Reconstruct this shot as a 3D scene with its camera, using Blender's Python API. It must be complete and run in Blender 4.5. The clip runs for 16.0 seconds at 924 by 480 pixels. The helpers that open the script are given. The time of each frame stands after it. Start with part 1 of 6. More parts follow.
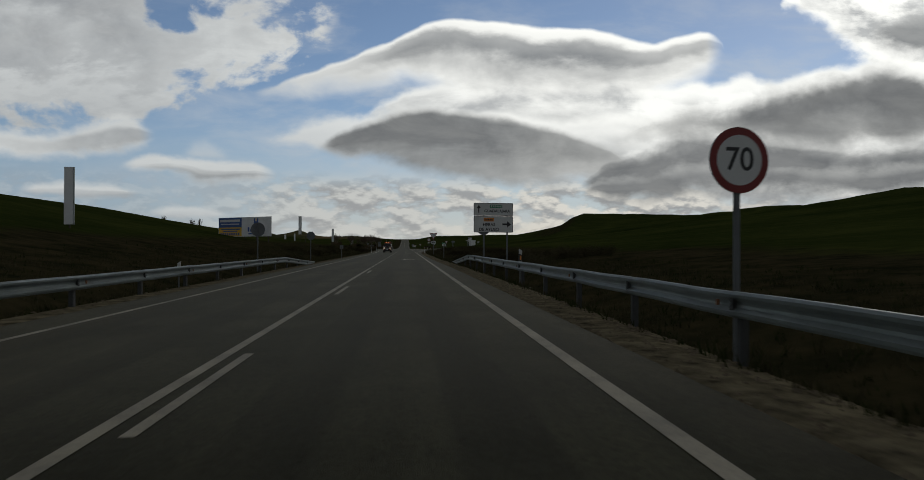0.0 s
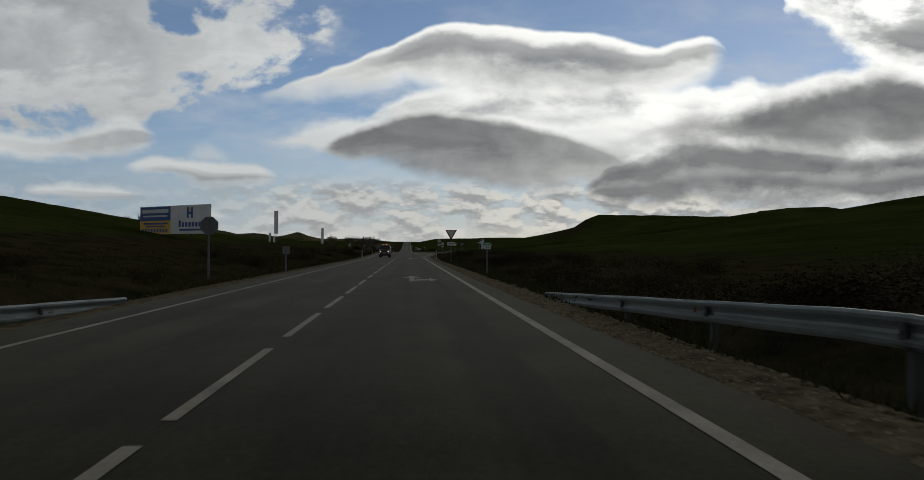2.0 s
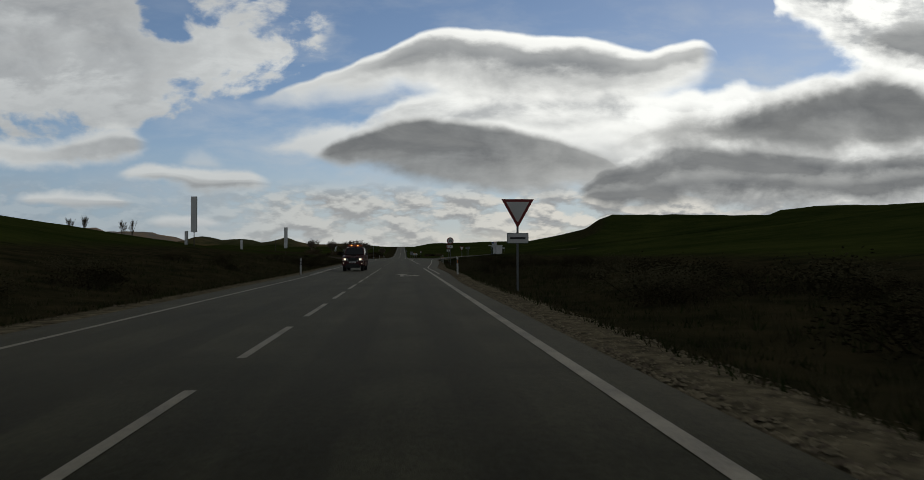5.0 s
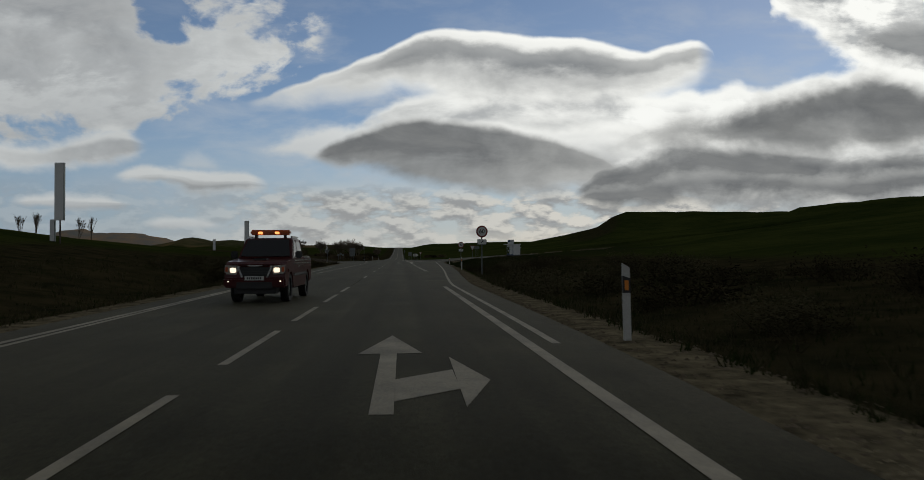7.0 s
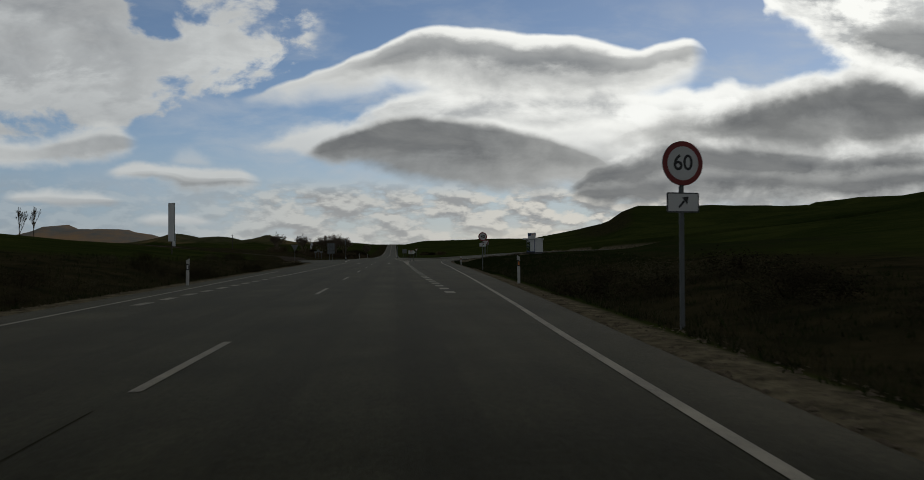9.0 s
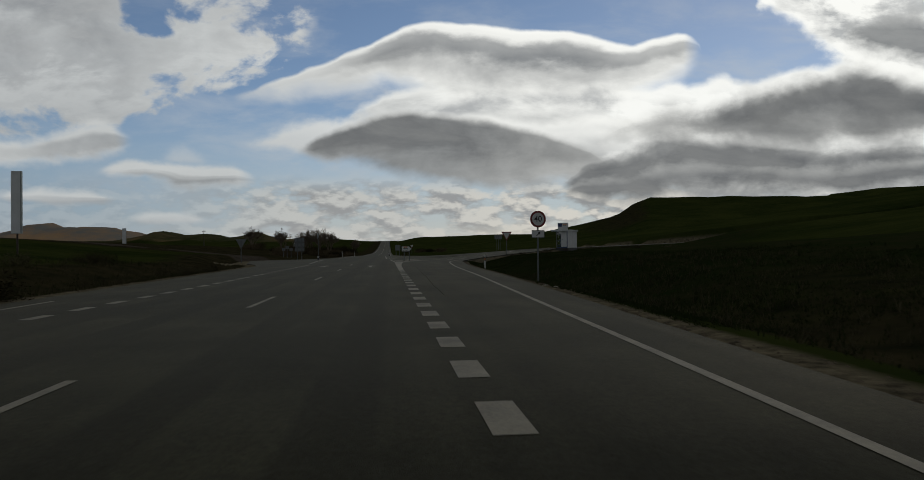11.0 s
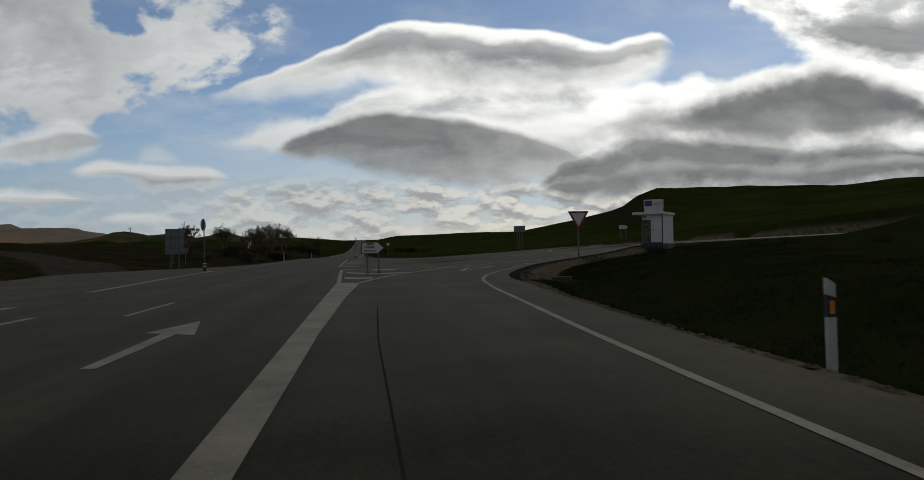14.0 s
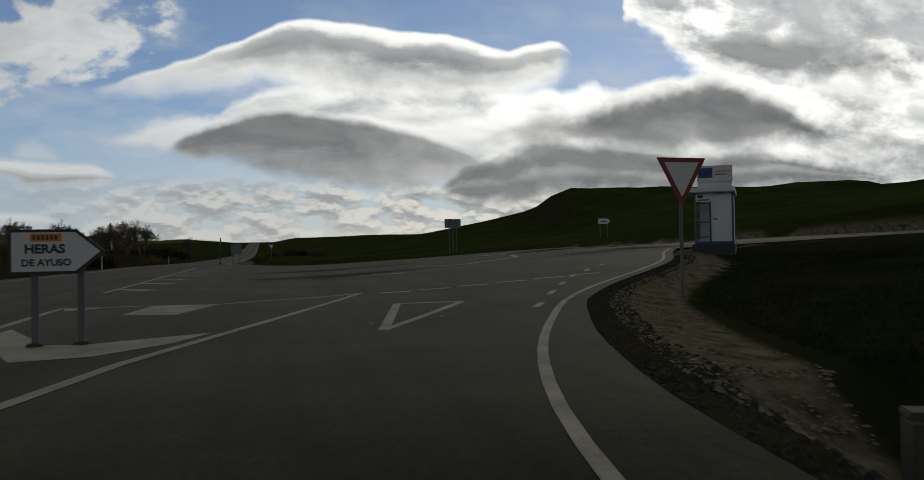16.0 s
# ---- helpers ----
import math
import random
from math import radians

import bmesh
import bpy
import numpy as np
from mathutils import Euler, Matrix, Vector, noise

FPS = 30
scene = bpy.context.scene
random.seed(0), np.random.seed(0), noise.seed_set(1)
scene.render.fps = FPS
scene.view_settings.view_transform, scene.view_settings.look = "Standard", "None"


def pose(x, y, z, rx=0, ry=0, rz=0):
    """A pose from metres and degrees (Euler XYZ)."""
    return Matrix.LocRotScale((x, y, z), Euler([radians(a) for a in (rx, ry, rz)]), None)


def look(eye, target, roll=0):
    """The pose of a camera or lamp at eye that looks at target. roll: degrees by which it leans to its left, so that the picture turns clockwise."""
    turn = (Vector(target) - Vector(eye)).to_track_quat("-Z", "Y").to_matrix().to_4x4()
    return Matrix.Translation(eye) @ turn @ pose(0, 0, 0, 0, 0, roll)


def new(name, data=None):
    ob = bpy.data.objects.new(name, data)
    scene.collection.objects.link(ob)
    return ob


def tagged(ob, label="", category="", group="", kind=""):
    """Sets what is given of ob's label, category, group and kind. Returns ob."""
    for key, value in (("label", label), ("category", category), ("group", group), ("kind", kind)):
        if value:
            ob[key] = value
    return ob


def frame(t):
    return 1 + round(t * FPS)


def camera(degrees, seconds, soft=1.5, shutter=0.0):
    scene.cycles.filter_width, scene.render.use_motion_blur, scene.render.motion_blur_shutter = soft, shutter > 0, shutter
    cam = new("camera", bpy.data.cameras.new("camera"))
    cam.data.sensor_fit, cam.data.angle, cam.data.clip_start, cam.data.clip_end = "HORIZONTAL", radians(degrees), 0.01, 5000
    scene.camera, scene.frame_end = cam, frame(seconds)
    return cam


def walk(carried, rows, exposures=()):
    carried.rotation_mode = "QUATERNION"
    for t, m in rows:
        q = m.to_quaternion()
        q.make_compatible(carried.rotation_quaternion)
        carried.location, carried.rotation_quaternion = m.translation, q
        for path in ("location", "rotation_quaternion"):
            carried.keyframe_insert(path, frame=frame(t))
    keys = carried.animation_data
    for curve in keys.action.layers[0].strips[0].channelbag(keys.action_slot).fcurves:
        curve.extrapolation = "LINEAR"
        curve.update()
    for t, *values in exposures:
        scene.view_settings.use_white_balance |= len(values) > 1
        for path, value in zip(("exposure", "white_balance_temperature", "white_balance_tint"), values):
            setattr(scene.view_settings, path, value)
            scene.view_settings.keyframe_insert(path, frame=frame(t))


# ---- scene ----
# the car's way: seconds, x, y, heading to the right of the road, upward tilt, lean
EYE = 1.274
PATH = [
    (0, 2.095, 0.000, 4.321, 0.496, 0.139),
    (0.5, 2.093, 10.620, 4.110, 0.522, 0.044),
    (1, 2.088, 20.540, 3.862, 0.416, 0.063),
    (1.5, 1.929, 30.063, 3.776, 0.569, 0.253),
    (2, 1.749, 38.371, 4.169, 0.736, 0.361),
    (2.5, 1.780, 47.281, 4.672, 0.673, 0.205),
    (3, 1.838, 56.483, 4.754, 0.799, 0.092),
    (3.5, 1.872, 64.777, 4.686, 0.932, 0.005),
    (4, 1.942, 73.332, 4.621, 1.117, -0.015),
    (6.5, 2.021, 118.103, 4.715, 1.098, -0.365),
    (7, 2.079, 127.049, 4.826, 1.183, -0.322),
    (7.5, 2.146, 134.851, 4.890, 1.069, -0.428),
    (8, 2.186, 144.179, 4.947, 1.118, -0.397),
    (8.5, 2.256, 152.868, 4.981, 0.893, -0.464),
    (9, 2.380, 162.298, 5.323, 0.963, -0.269),
    (11.5, 3.408, 201.511, 5.837, 0.575, -0.684),
    (12, 3.668, 209.553, 5.892, 0.499, -0.824),
    (12.5, 3.838, 216.864, 6.213, 0.517, -0.830),
    (13, 4.154, 224.718, 6.578, 0.741, -0.889),
    (13.5, 4.454, 231.750, 7.018, 0.441, -0.911),
    (14, 4.852, 238.832, 7.485, 0.560, -1.073),
    (14.5, 5.286, 245.478, 8.107, 0.363, -1.349),
    (15, 5.938, 252.711, 9.176, 0.476, -1.454),
    (15.5, 6.758, 258.937, 11.175, 0.401, -1.435),
    (16, 8.004, 265.729, 15.176, 0.652, -0.988),
]


def aim(x, y, turn, tilt, lean):
    a, b = radians(turn), radians(tilt)
    way = (math.sin(a) * math.cos(b), math.cos(a) * math.cos(b), math.sin(b))
    return look((x, y, EYE), (x + 10 * way[0], y + 10 * way[1], EYE + 10 * way[2]), lean)


cam = camera(64.53, 16.0, soft=0.8, shutter=0.1)
walk(cam, [(t, aim(*row)) for t, *row in PATH], [(0, -0.02), (1.5, -0.06), (2.5, 0.0), (4.2, 0.0), (6.3, -0.13), (13.5, -0.13), (14, 0.02), (14.5, -0.13), (15, 0.02), (16, 0.02)])

# ---- sky, sun ----
SUN_TURN, SUN_HEIGHT = 34.0, 27.0     # degrees to the right of the road, and above the horizon
SKY_LIGHT = 0.072
world = bpy.data.worlds.new("sky")
scene.world = world
world.use_nodes = True
WT = world.node_tree
WT.nodes.clear()


def wmath(op, a, b=None, clamp=False):
    n = WT.nodes.new("ShaderNodeMath")
    n.operation, n.use_clamp = op, clamp
    for i, v in enumerate((a, b)):
        if v is None:
            continue
        if isinstance(v, (int, float)):
            n.inputs[i].default_value = v
        else:
            WT.links.new(v, n.inputs[i])
    return n.outputs[0]


def wrange(v, a, b, c=0.0, d=1.0, smooth=True):
    n = WT.nodes.new("ShaderNodeMapRange")
    n.interpolation_type = "SMOOTHSTEP" if smooth else "LINEAR"
    WT.links.new(v, n.inputs[0])
    for i, x in enumerate((a, b, c, d)):
        n.inputs[i + 1].default_value = x
    return n.outputs[0]


def wnoise(vector, scale, detail, rough, distort=0.0):
    n = WT.nodes.new("ShaderNodeTexNoise")
    n.inputs["Scale"].default_value, n.inputs["Detail"].default_value = scale, detail
    n.inputs["Roughness"].default_value, n.inputs["Distortion"].default_value = rough, distort
    WT.links.new(vector, n.inputs["Vector"])
    return n.outputs[0]


def wvec(op, a, b=None):
    n = WT.nodes.new("ShaderNodeVectorMath")
    n.operation = op
    for i, v in enumerate((a, b)):
        if v is None:
            continue
        if isinstance(v, tuple):
            n.inputs[i].default_value = v
        else:
            WT.links.new(v, n.inputs[i])
    return n


def wmix(fac, a, b):
    n = WT.nodes.new("ShaderNodeMix")
    n.data_type = "RGBA"
    for i, v in ((0, fac), (6, a), (7, b)):
        if isinstance(v, (tuple, float)):
            n.inputs[i].default_value = v
        else:
            WT.links.new(v, n.inputs[i])
    return n.outputs[2]


way = WT.nodes.new("ShaderNodeTexCoord").outputs["Generated"]
part_xyz = WT.nodes.new("ShaderNodeSeparateXYZ")
WT.links.new(way, part_xyz.inputs[0])
fx, fy, fz = part_xyz.outputs
ahead = wmath("MAXIMUM", fy, 0.05)
uv = WT.nodes.new("ShaderNodeCombineXYZ")            # the sky as on a pane far ahead
WT.links.new(wmath("DIVIDE", fx, ahead), uv.inputs[0])
WT.links.new(wmath("DIVIDE", fz, ahead), uv.inputs[1])
pane = uv.outputs[0]


def wramp(v, rows, spline="CARDINAL"):
    """The value at v, from 0 to 1, on a smooth line through rows of (v, value)."""
    n = WT.nodes.new("ShaderNodeValToRGB")
    r = n.color_ramp
    r.interpolation = spline
    r.elements[0].position, r.elements[1].position = rows[0][0], rows[-1][0]
    for at, _ in rows[1:-1]:
        r.elements.new(at)
    for e, (_, value) in zip(r.elements, rows):
        e.color = (value, value, value, 1)
    WT.links.new(v, n.inputs[0])
    return n.outputs[0]


# streaks and lumps shared by all the clouds
flat = wvec("MULTIPLY", pane, (1.0, 1.5, 1.0)).outputs[0]
lumps = wmath("ADD", wmath("MULTIPLY", wnoise(flat, 12.0, 6.0, 0.56, 0.25), 0.85), wmath("MULTIPLY", wnoise(flat, 40.0, 4.0, 0.5), 0.15))
lumps = wrange(lumps, 0.32, 0.68, -1.0, 1.0, False)
drift = wrange(wnoise(wvec("MULTIPLY", pane, (1.0, 2.8, 1.0)).outputs[0], 6.5, 7.0, 0.6, 0.3), 0.30, 0.70, -1.0, 1.0, False)
eddy = WT.nodes.new("ShaderNodeTexNoise")
eddy.inputs["Scale"].default_value, eddy.inputs["Detail"].default_value, eddy.inputs["Roughness"].default_value = 13.0, 5.0, 0.52
WT.links.new(flat, eddy.inputs["Vector"])
eddy = wvec("SUBTRACT", eddy.outputs["Color"], (0.5, 0.5, 0.5)).outputs[0]

# near the veiled sun the thin rims of cloud shine
a, b = radians(SUN_TURN), radians(SUN_HEIGHT)
SUN_WAY = Vector((math.sin(a) * math.cos(b), math.cos(a) * math.cos(b), math.sin(b)))
toward = wvec("DOT_PRODUCT", way, tuple(SUN_WAY)).outputs["Value"]
white = wmix(wrange(toward, 0.66, 0.94), (0.60, 0.62, 0.615, 1), (1.05, 1.055, 1.01, 1))

sky = WT.nodes.new("ShaderNodeTexSky")
sky.sky_type, sky.sun_disc = "NISHITA", False
sky.sun_elevation, sky.sun_rotation = radians(SUN_HEIGHT), radians(SUN_TURN)
sky.air_density, sky.dust_density, sky.ozone_density, sky.altitude = 0.9, 0.25, 1.4, 1200
clear = wvec("MULTIPLY", sky.outputs[0], (SKY_LIGHT, SKY_LIGHT, SKY_LIGHT)).outputs[0]
u_now = uv.inputs[0].links[0].from_socket
# pale haze low over the land, thin veils of ice cloud higher up
veil = wmath("MULTIPLY", wrange(drift, -0.5, 1.1), wmath("MULTIPLY", wrange(fz, 0.40, 0.12, 0.10, 0.55), wrange(u_now, -0.5, -0.05, 0.35, 1.0)))
clear = wmix(veil, clear, (0.55, 0.58, 0.60, 1))
clear = wmix(wrange(fz, 0.20, 0.01, 0.0, 0.8), clear, wmix(wrange(u_now, -0.5, 0.05), (0.25, 0.325, 0.42, 1), (0.44, 0.475, 0.50, 1)))

# rows of small cloud low over the horizon
rows = wvec("MULTIPLY", pane, (1.0, 2.3, 1.0)).outputs[0]
streak = wnoise(rows, 17.0, 5.0, 0.54, 0.1)
higher = wnoise(wvec("ADD", rows, (0.0, 0.020, 0.0)).outputs[0], 17.0, 5.0, 0.54, 0.1)
low = wmath("MULTIPLY", wrange(fz, 0.105, 0.07), wrange(u_now, -0.30, -0.10, 0.25, 1.0))
low = wmath("MULTIPLY", low, wrange(streak, 0.37, 0.52))
low_top = wrange(wmath("SUBTRACT", streak, higher), -0.08, 0.08)          # thinner above: a sunlit top
low_tone = wmix(low_top, (0.33, 0.34, 0.345, 1), wmix(wrange(u_now, -0.1, 0.3), (0.55, 0.56, 0.54, 1), (0.70, 0.68, 0.62, 1)))
now_sky = wmix(low, clear, low_tone)
now_sky = wmix(wmath("MULTIPLY", wrange(fz, 0.045, 0.012), wrange(u_now, 0.0, 0.2, 0.1, 0.75)), now_sky, (0.66, 0.63, 0.55, 1))


def cloud(now, top, base, soft, fray, warp, cover, grey, shape, mottle, fades=()):
    """One bank of cloud laid over the sky: its upper and lower rim along the pane, soft rims, and how grey it is from base (0) to top (1)."""
    bent = wvec("ADD", pane, wvec("MULTIPLY", eddy, (warp * 1.4, warp, 0.0)).outputs[0]).outputs[0]
    xyz = WT.nodes.new("ShaderNodeSeparateXYZ")
    WT.links.new(bent, xyz.inputs[0])
    lo, hi = min(top[0][0], base[0][0]), max(top[-1][0], base[-1][0])
    along = wrange(xyz.outputs[0], lo, hi, smooth=False)
    rims = [wramp(along, [((q - lo) / (hi - lo), v) for q, v in r]) for r in (top, base)]
    down, up = wmath("SUBTRACT", rims[0], xyz.outputs[1]), wmath("SUBTRACT", xyz.outputs[1], rims[1])
    torn = wmath("MULTIPLY", lumps, fray)
    inner = wmath("MULTIPLY", wrange(wmath("ADD", wmath("DIVIDE", down, soft[0]), torn), -0.5, 0.6),
                  wrange(wmath("ADD", wmath("DIVIDE", up, soft[1]), torn), -0.5, 0.6))
    for end, way_in in ((lo, 0.03), (hi, -0.03)):
        if abs(top[0 if end == lo else -1][1] - base[0 if end == lo else -1][1]) < 0.03:      # it tapers out
            inner = wmath("MULTIPLY", inner, wrange(xyz.outputs[0], end, end + way_in))
    thick = wmath("MAXIMUM", wmath("SUBTRACT", rims[0], rims[1]), 0.006)
    rough = wmath("ADD", wmath("MULTIPLY", drift, mottle), wmath("MULTIPLY", lumps, mottle * 0.6))
    height = wmath("ADD", wmath("DIVIDE", up, thick), wmath("MULTIPLY", rough, 0.35), clamp=True)
    shade = wramp(height, shape, "EASE")
    for one in fades:
        shade = wmath("MULTIPLY", shade, wrange(xyz.outputs[0], *one))
    shade = wmath("ADD", shade, wmath("MULTIPLY", rough, wrange(shade, 0.0, 0.25, 0.25, 1.0)), clamp=True)
    dim = wmix(wrange(drift, -0.9, 0.9), (grey * 0.76, grey * 0.81, grey * 0.86, 1), (grey * 1.32, grey * 1.36, grey * 1.36, 1))
    tone = wmix(shade, white, dim)
    return wmix(wmath("MULTIPLY", inner, cover), now, tone)


# far left
now_sky = cloud(now_sky, [(-0.708, 0.550), (-0.415, 0.565), (-0.357, 0.378), (-0.328, 0.308), (-0.299, 0.303), (-0.261, 0.328), (-0.222, 0.326), (-0.183, 0.319), (-0.144, 0.307), (-0.109, 0.292), (-0.085, 0.282)],
                [(-0.703, 0.176), (-0.522, 0.162), (-0.449, 0.165), (-0.381, 0.180), (-0.336, 0.192), (-0.283, 0.207), (-0.233, 0.214), (-0.198, 0.233), (-0.160, 0.254), (-0.128, 0.271), (-0.085, 0.278)],
                soft=(0.045, 0.030), fray=1.5, warp=0.040, cover=0.96, grey=0.33, shape=[(0, 0.6), (0.08, 0.35), (0.20, 0.65), (0.45, 0.95), (1, 0.8)], mottle=0.42, fades=((-0.42, -0.25, 1.0, 0.3),))
# left lens
now_sky = cloud(now_sky, [(-0.667, 0.150), (-0.522, 0.152), (-0.478, 0.148), (-0.448, 0.154), (-0.411, 0.167), (-0.378, 0.172), (-0.347, 0.162), (-0.327, 0.149)],
                [(-0.667, 0.112), (-0.522, 0.116), (-0.478, 0.112), (-0.441, 0.117), (-0.403, 0.121), (-0.370, 0.130), (-0.343, 0.140), (-0.327, 0.147)],
                soft=(0.018, 0.016), fray=0.5, warp=0.020, cover=0.97, grey=0.30, shape=[(0, 0.15), (0.3, 0.75), (0.55, 0.75), (0.8, 0.1), (1, 0)], mottle=0.35, fades=((-0.50, -0.43, 0.35, 1.0),))
# small puff
now_sky = cloud(now_sky, [(-0.309, 0.120), (-0.294, 0.131), (-0.275, 0.136), (-0.256, 0.135), (-0.243, 0.127), (-0.229, 0.120)],
                [(-0.309, 0.119), (-0.290, 0.117), (-0.267, 0.118), (-0.244, 0.118), (-0.229, 0.118)],
                soft=(0.016, 0.010), fray=0.5, warp=0.020, cover=0.5, grey=0.4, shape=[(0, 0.3), (1, 0)], mottle=0.2)
# small lens
now_sky = cloud(now_sky, [(-0.388, 0.108), (-0.351, 0.117), (-0.305, 0.119), (-0.263, 0.115), (-0.225, 0.113), (-0.190, 0.107), (-0.168, 0.096)],
                [(-0.388, 0.106), (-0.351, 0.103), (-0.313, 0.096), (-0.275, 0.088), (-0.232, 0.089), (-0.198, 0.092), (-0.168, 0.094)],
                soft=(0.009, 0.014), fray=0.6, warp=0.012, cover=0.95, grey=0.27, shape=[(0, 0.5), (0.25, 0.85), (0.42, 0.5), (0.6, 0.05), (1, 0)], mottle=0.45, fades=((-0.36, -0.30, 0.1, 1.0), (-0.24, -0.18, 1.0, 0.5)))
# low lens
now_sky = cloud(now_sky, [(-0.514, 0.071), (-0.485, 0.078), (-0.452, 0.084), (-0.418, 0.082), (-0.381, 0.077), (-0.339, 0.070)],
                [(-0.514, 0.068), (-0.477, 0.066), (-0.433, 0.064), (-0.381, 0.066), (-0.339, 0.068)],
                soft=(0.010, 0.009), fray=0.5, warp=0.012, cover=0.9, grey=0.36, shape=[(0, 0.9), (0.4, 0.6), (0.7, 0.05), (1, 0)], mottle=0.3)
# low streak
now_sky = cloud(now_sky, [(-0.346, 0.045), (-0.320, 0.050), (-0.282, 0.052), (-0.251, 0.048), (-0.224, 0.041)],
                [(-0.346, 0.042), (-0.312, 0.039), (-0.274, 0.039), (-0.224, 0.038)],
                soft=(0.008, 0.008), fray=0.4, warp=0.012, cover=0.75, grey=0.40, shape=[(0, 0.7), (1, 0)], mottle=0.2)
# core
now_sky = cloud(now_sky, [(-0.077, 0.169), (-0.049, 0.185), (-0.009, 0.203), (0.031, 0.220), (0.080, 0.232), (0.161, 0.240), (0.244, 0.242), (0.328, 0.231), (0.371, 0.223), (0.405, 0.230), (0.431, 0.229), (0.457, 0.238), (0.478, 0.244), (0.500, 0.234), (0.526, 0.235), (0.561, 0.250), (0.614, 0.261), (0.668, 0.270), (0.731, 0.270), (0.803, 0.271), (0.877, 0.255)],
                [(-0.077, 0.166), (-0.033, 0.160), (0.015, 0.152), (0.080, 0.133), (0.161, 0.101), (0.244, 0.087), (0.328, 0.078), (0.430, 0.067), (0.604, 0.055), (0.729, 0.039), (0.875, 0.039)],
                soft=(0.014, 0.05), fray=0.4, warp=0.022, cover=0.97, grey=0.30, shape=[(0, 0.9), (0.25, 0.7), (0.45, 0.42), (0.75, 0.36), (0.92, 0.05), (1, 0)], mottle=0.55)
# upper
now_sky = cloud(now_sky, [(-0.214, 0.207), (-0.167, 0.220), (-0.113, 0.244), (-0.065, 0.260), (-0.025, 0.280), (0.015, 0.299), (0.047, 0.308), (0.088, 0.310), (0.145, 0.307), (0.203, 0.304), (0.261, 0.302), (0.303, 0.293), (0.341, 0.285), (0.371, 0.292), (0.401, 0.299), (0.427, 0.300), (0.442, 0.290), (0.450, 0.274)],
                [(-0.214, 0.204), (-0.159, 0.209), (-0.097, 0.214), (-0.033, 0.219), (0.015, 0.223), (0.080, 0.202), (0.145, 0.187), (0.219, 0.188), (0.295, 0.200), (0.354, 0.214), (0.397, 0.230), (0.422, 0.244), (0.441, 0.261), (0.450, 0.272)],
                soft=(0.006, 0.035), fray=0.22, warp=0.014, cover=1.0, grey=0.29, shape=[(0, 0.1), (0.25, 0.32), (0.48, 0.6), (0.66, 1.0), (0.78, 0.9), (0.92, 0.08), (1, 0)], mottle=0.22, fades=((-0.16, 0.02, 0.1, 1.0), (0.22, 0.42, 1.0, 0.75)))
# mid band
now_sky = cloud(now_sky, [(0.031, 0.187), (0.096, 0.205), (0.161, 0.216), (0.228, 0.219), (0.295, 0.215), (0.362, 0.206)],
                [(0.031, 0.183), (0.096, 0.184), (0.161, 0.191), (0.228, 0.196), (0.295, 0.195), (0.362, 0.203)],
                soft=(0.020, 0.020), fray=0.5, warp=0.022, cover=0.8, grey=0.40, shape=[(0, 0.8), (0.5, 1), (1, 0.7)], mottle=0.5)
# glare low
now_sky = cloud(now_sky, [(0.776, 0.236), (0.822, 0.250), (0.895, 0.256), (0.970, 0.253), (1.064, 0.242)],
                [(0.776, 0.233), (0.821, 0.227), (0.895, 0.223), (0.969, 0.226), (1.064, 0.237)],
                soft=(0.03, 0.03), fray=0.5, warp=0.026, cover=0.9, grey=0.26, shape=[(0, 0.7), (0.5, 1), (1, 0.7)], mottle=0.3)
# wing
now_sky = cloud(now_sky, [(-0.202, 0.145), (-0.171, 0.155), (-0.136, 0.166), (-0.096, 0.175), (-0.057, 0.177), (-0.001, 0.184), (0.047, 0.181)],
                [(-0.202, 0.143), (-0.159, 0.139), (-0.128, 0.135), (-0.096, 0.129), (-0.057, 0.125), (-0.001, 0.130), (0.047, 0.149)],
                soft=(0.018, 0.018), fray=0.5, warp=0.022, cover=0.92, grey=0.45, shape=[(0, 0.4), (0.5, 0.2), (1, 0)], mottle=0.25)
# glare
now_sky = cloud(now_sky, [(0.510, 0.611), (0.546, 0.613), (0.608, 0.616), (0.697, 0.621), (0.788, 0.625), (0.974, 0.635), (1.263, 0.649)],
                [(0.510, 0.611), (0.527, 0.365), (0.562, 0.332), (0.599, 0.307), (0.619, 0.286), (0.668, 0.261), (0.731, 0.235), (0.876, 0.212), (1.256, 0.219)],
                soft=(0.02, 0.030), fray=0.6, warp=0.030, cover=1.0, grey=0.40, shape=[(0, 0), (0.12, 0.25), (0.3, 0.8), (1, 0.8)], mottle=0.5)
# glare grey
now_sky = cloud(now_sky, [(0.650, 0.310), (0.686, 0.333), (0.731, 0.345), (0.786, 0.345), (0.859, 0.347), (0.952, 0.344), (1.113, 0.322)],
                [(0.650, 0.305), (0.686, 0.287), (0.731, 0.275), (0.785, 0.266), (0.877, 0.268), (0.970, 0.275), (1.112, 0.296)],
                soft=(0.04, 0.035), fray=0.5, warp=0.030, cover=0.95, grey=0.24, shape=[(0, 0.6), (0.4, 1), (1, 0.6)], mottle=0.3)
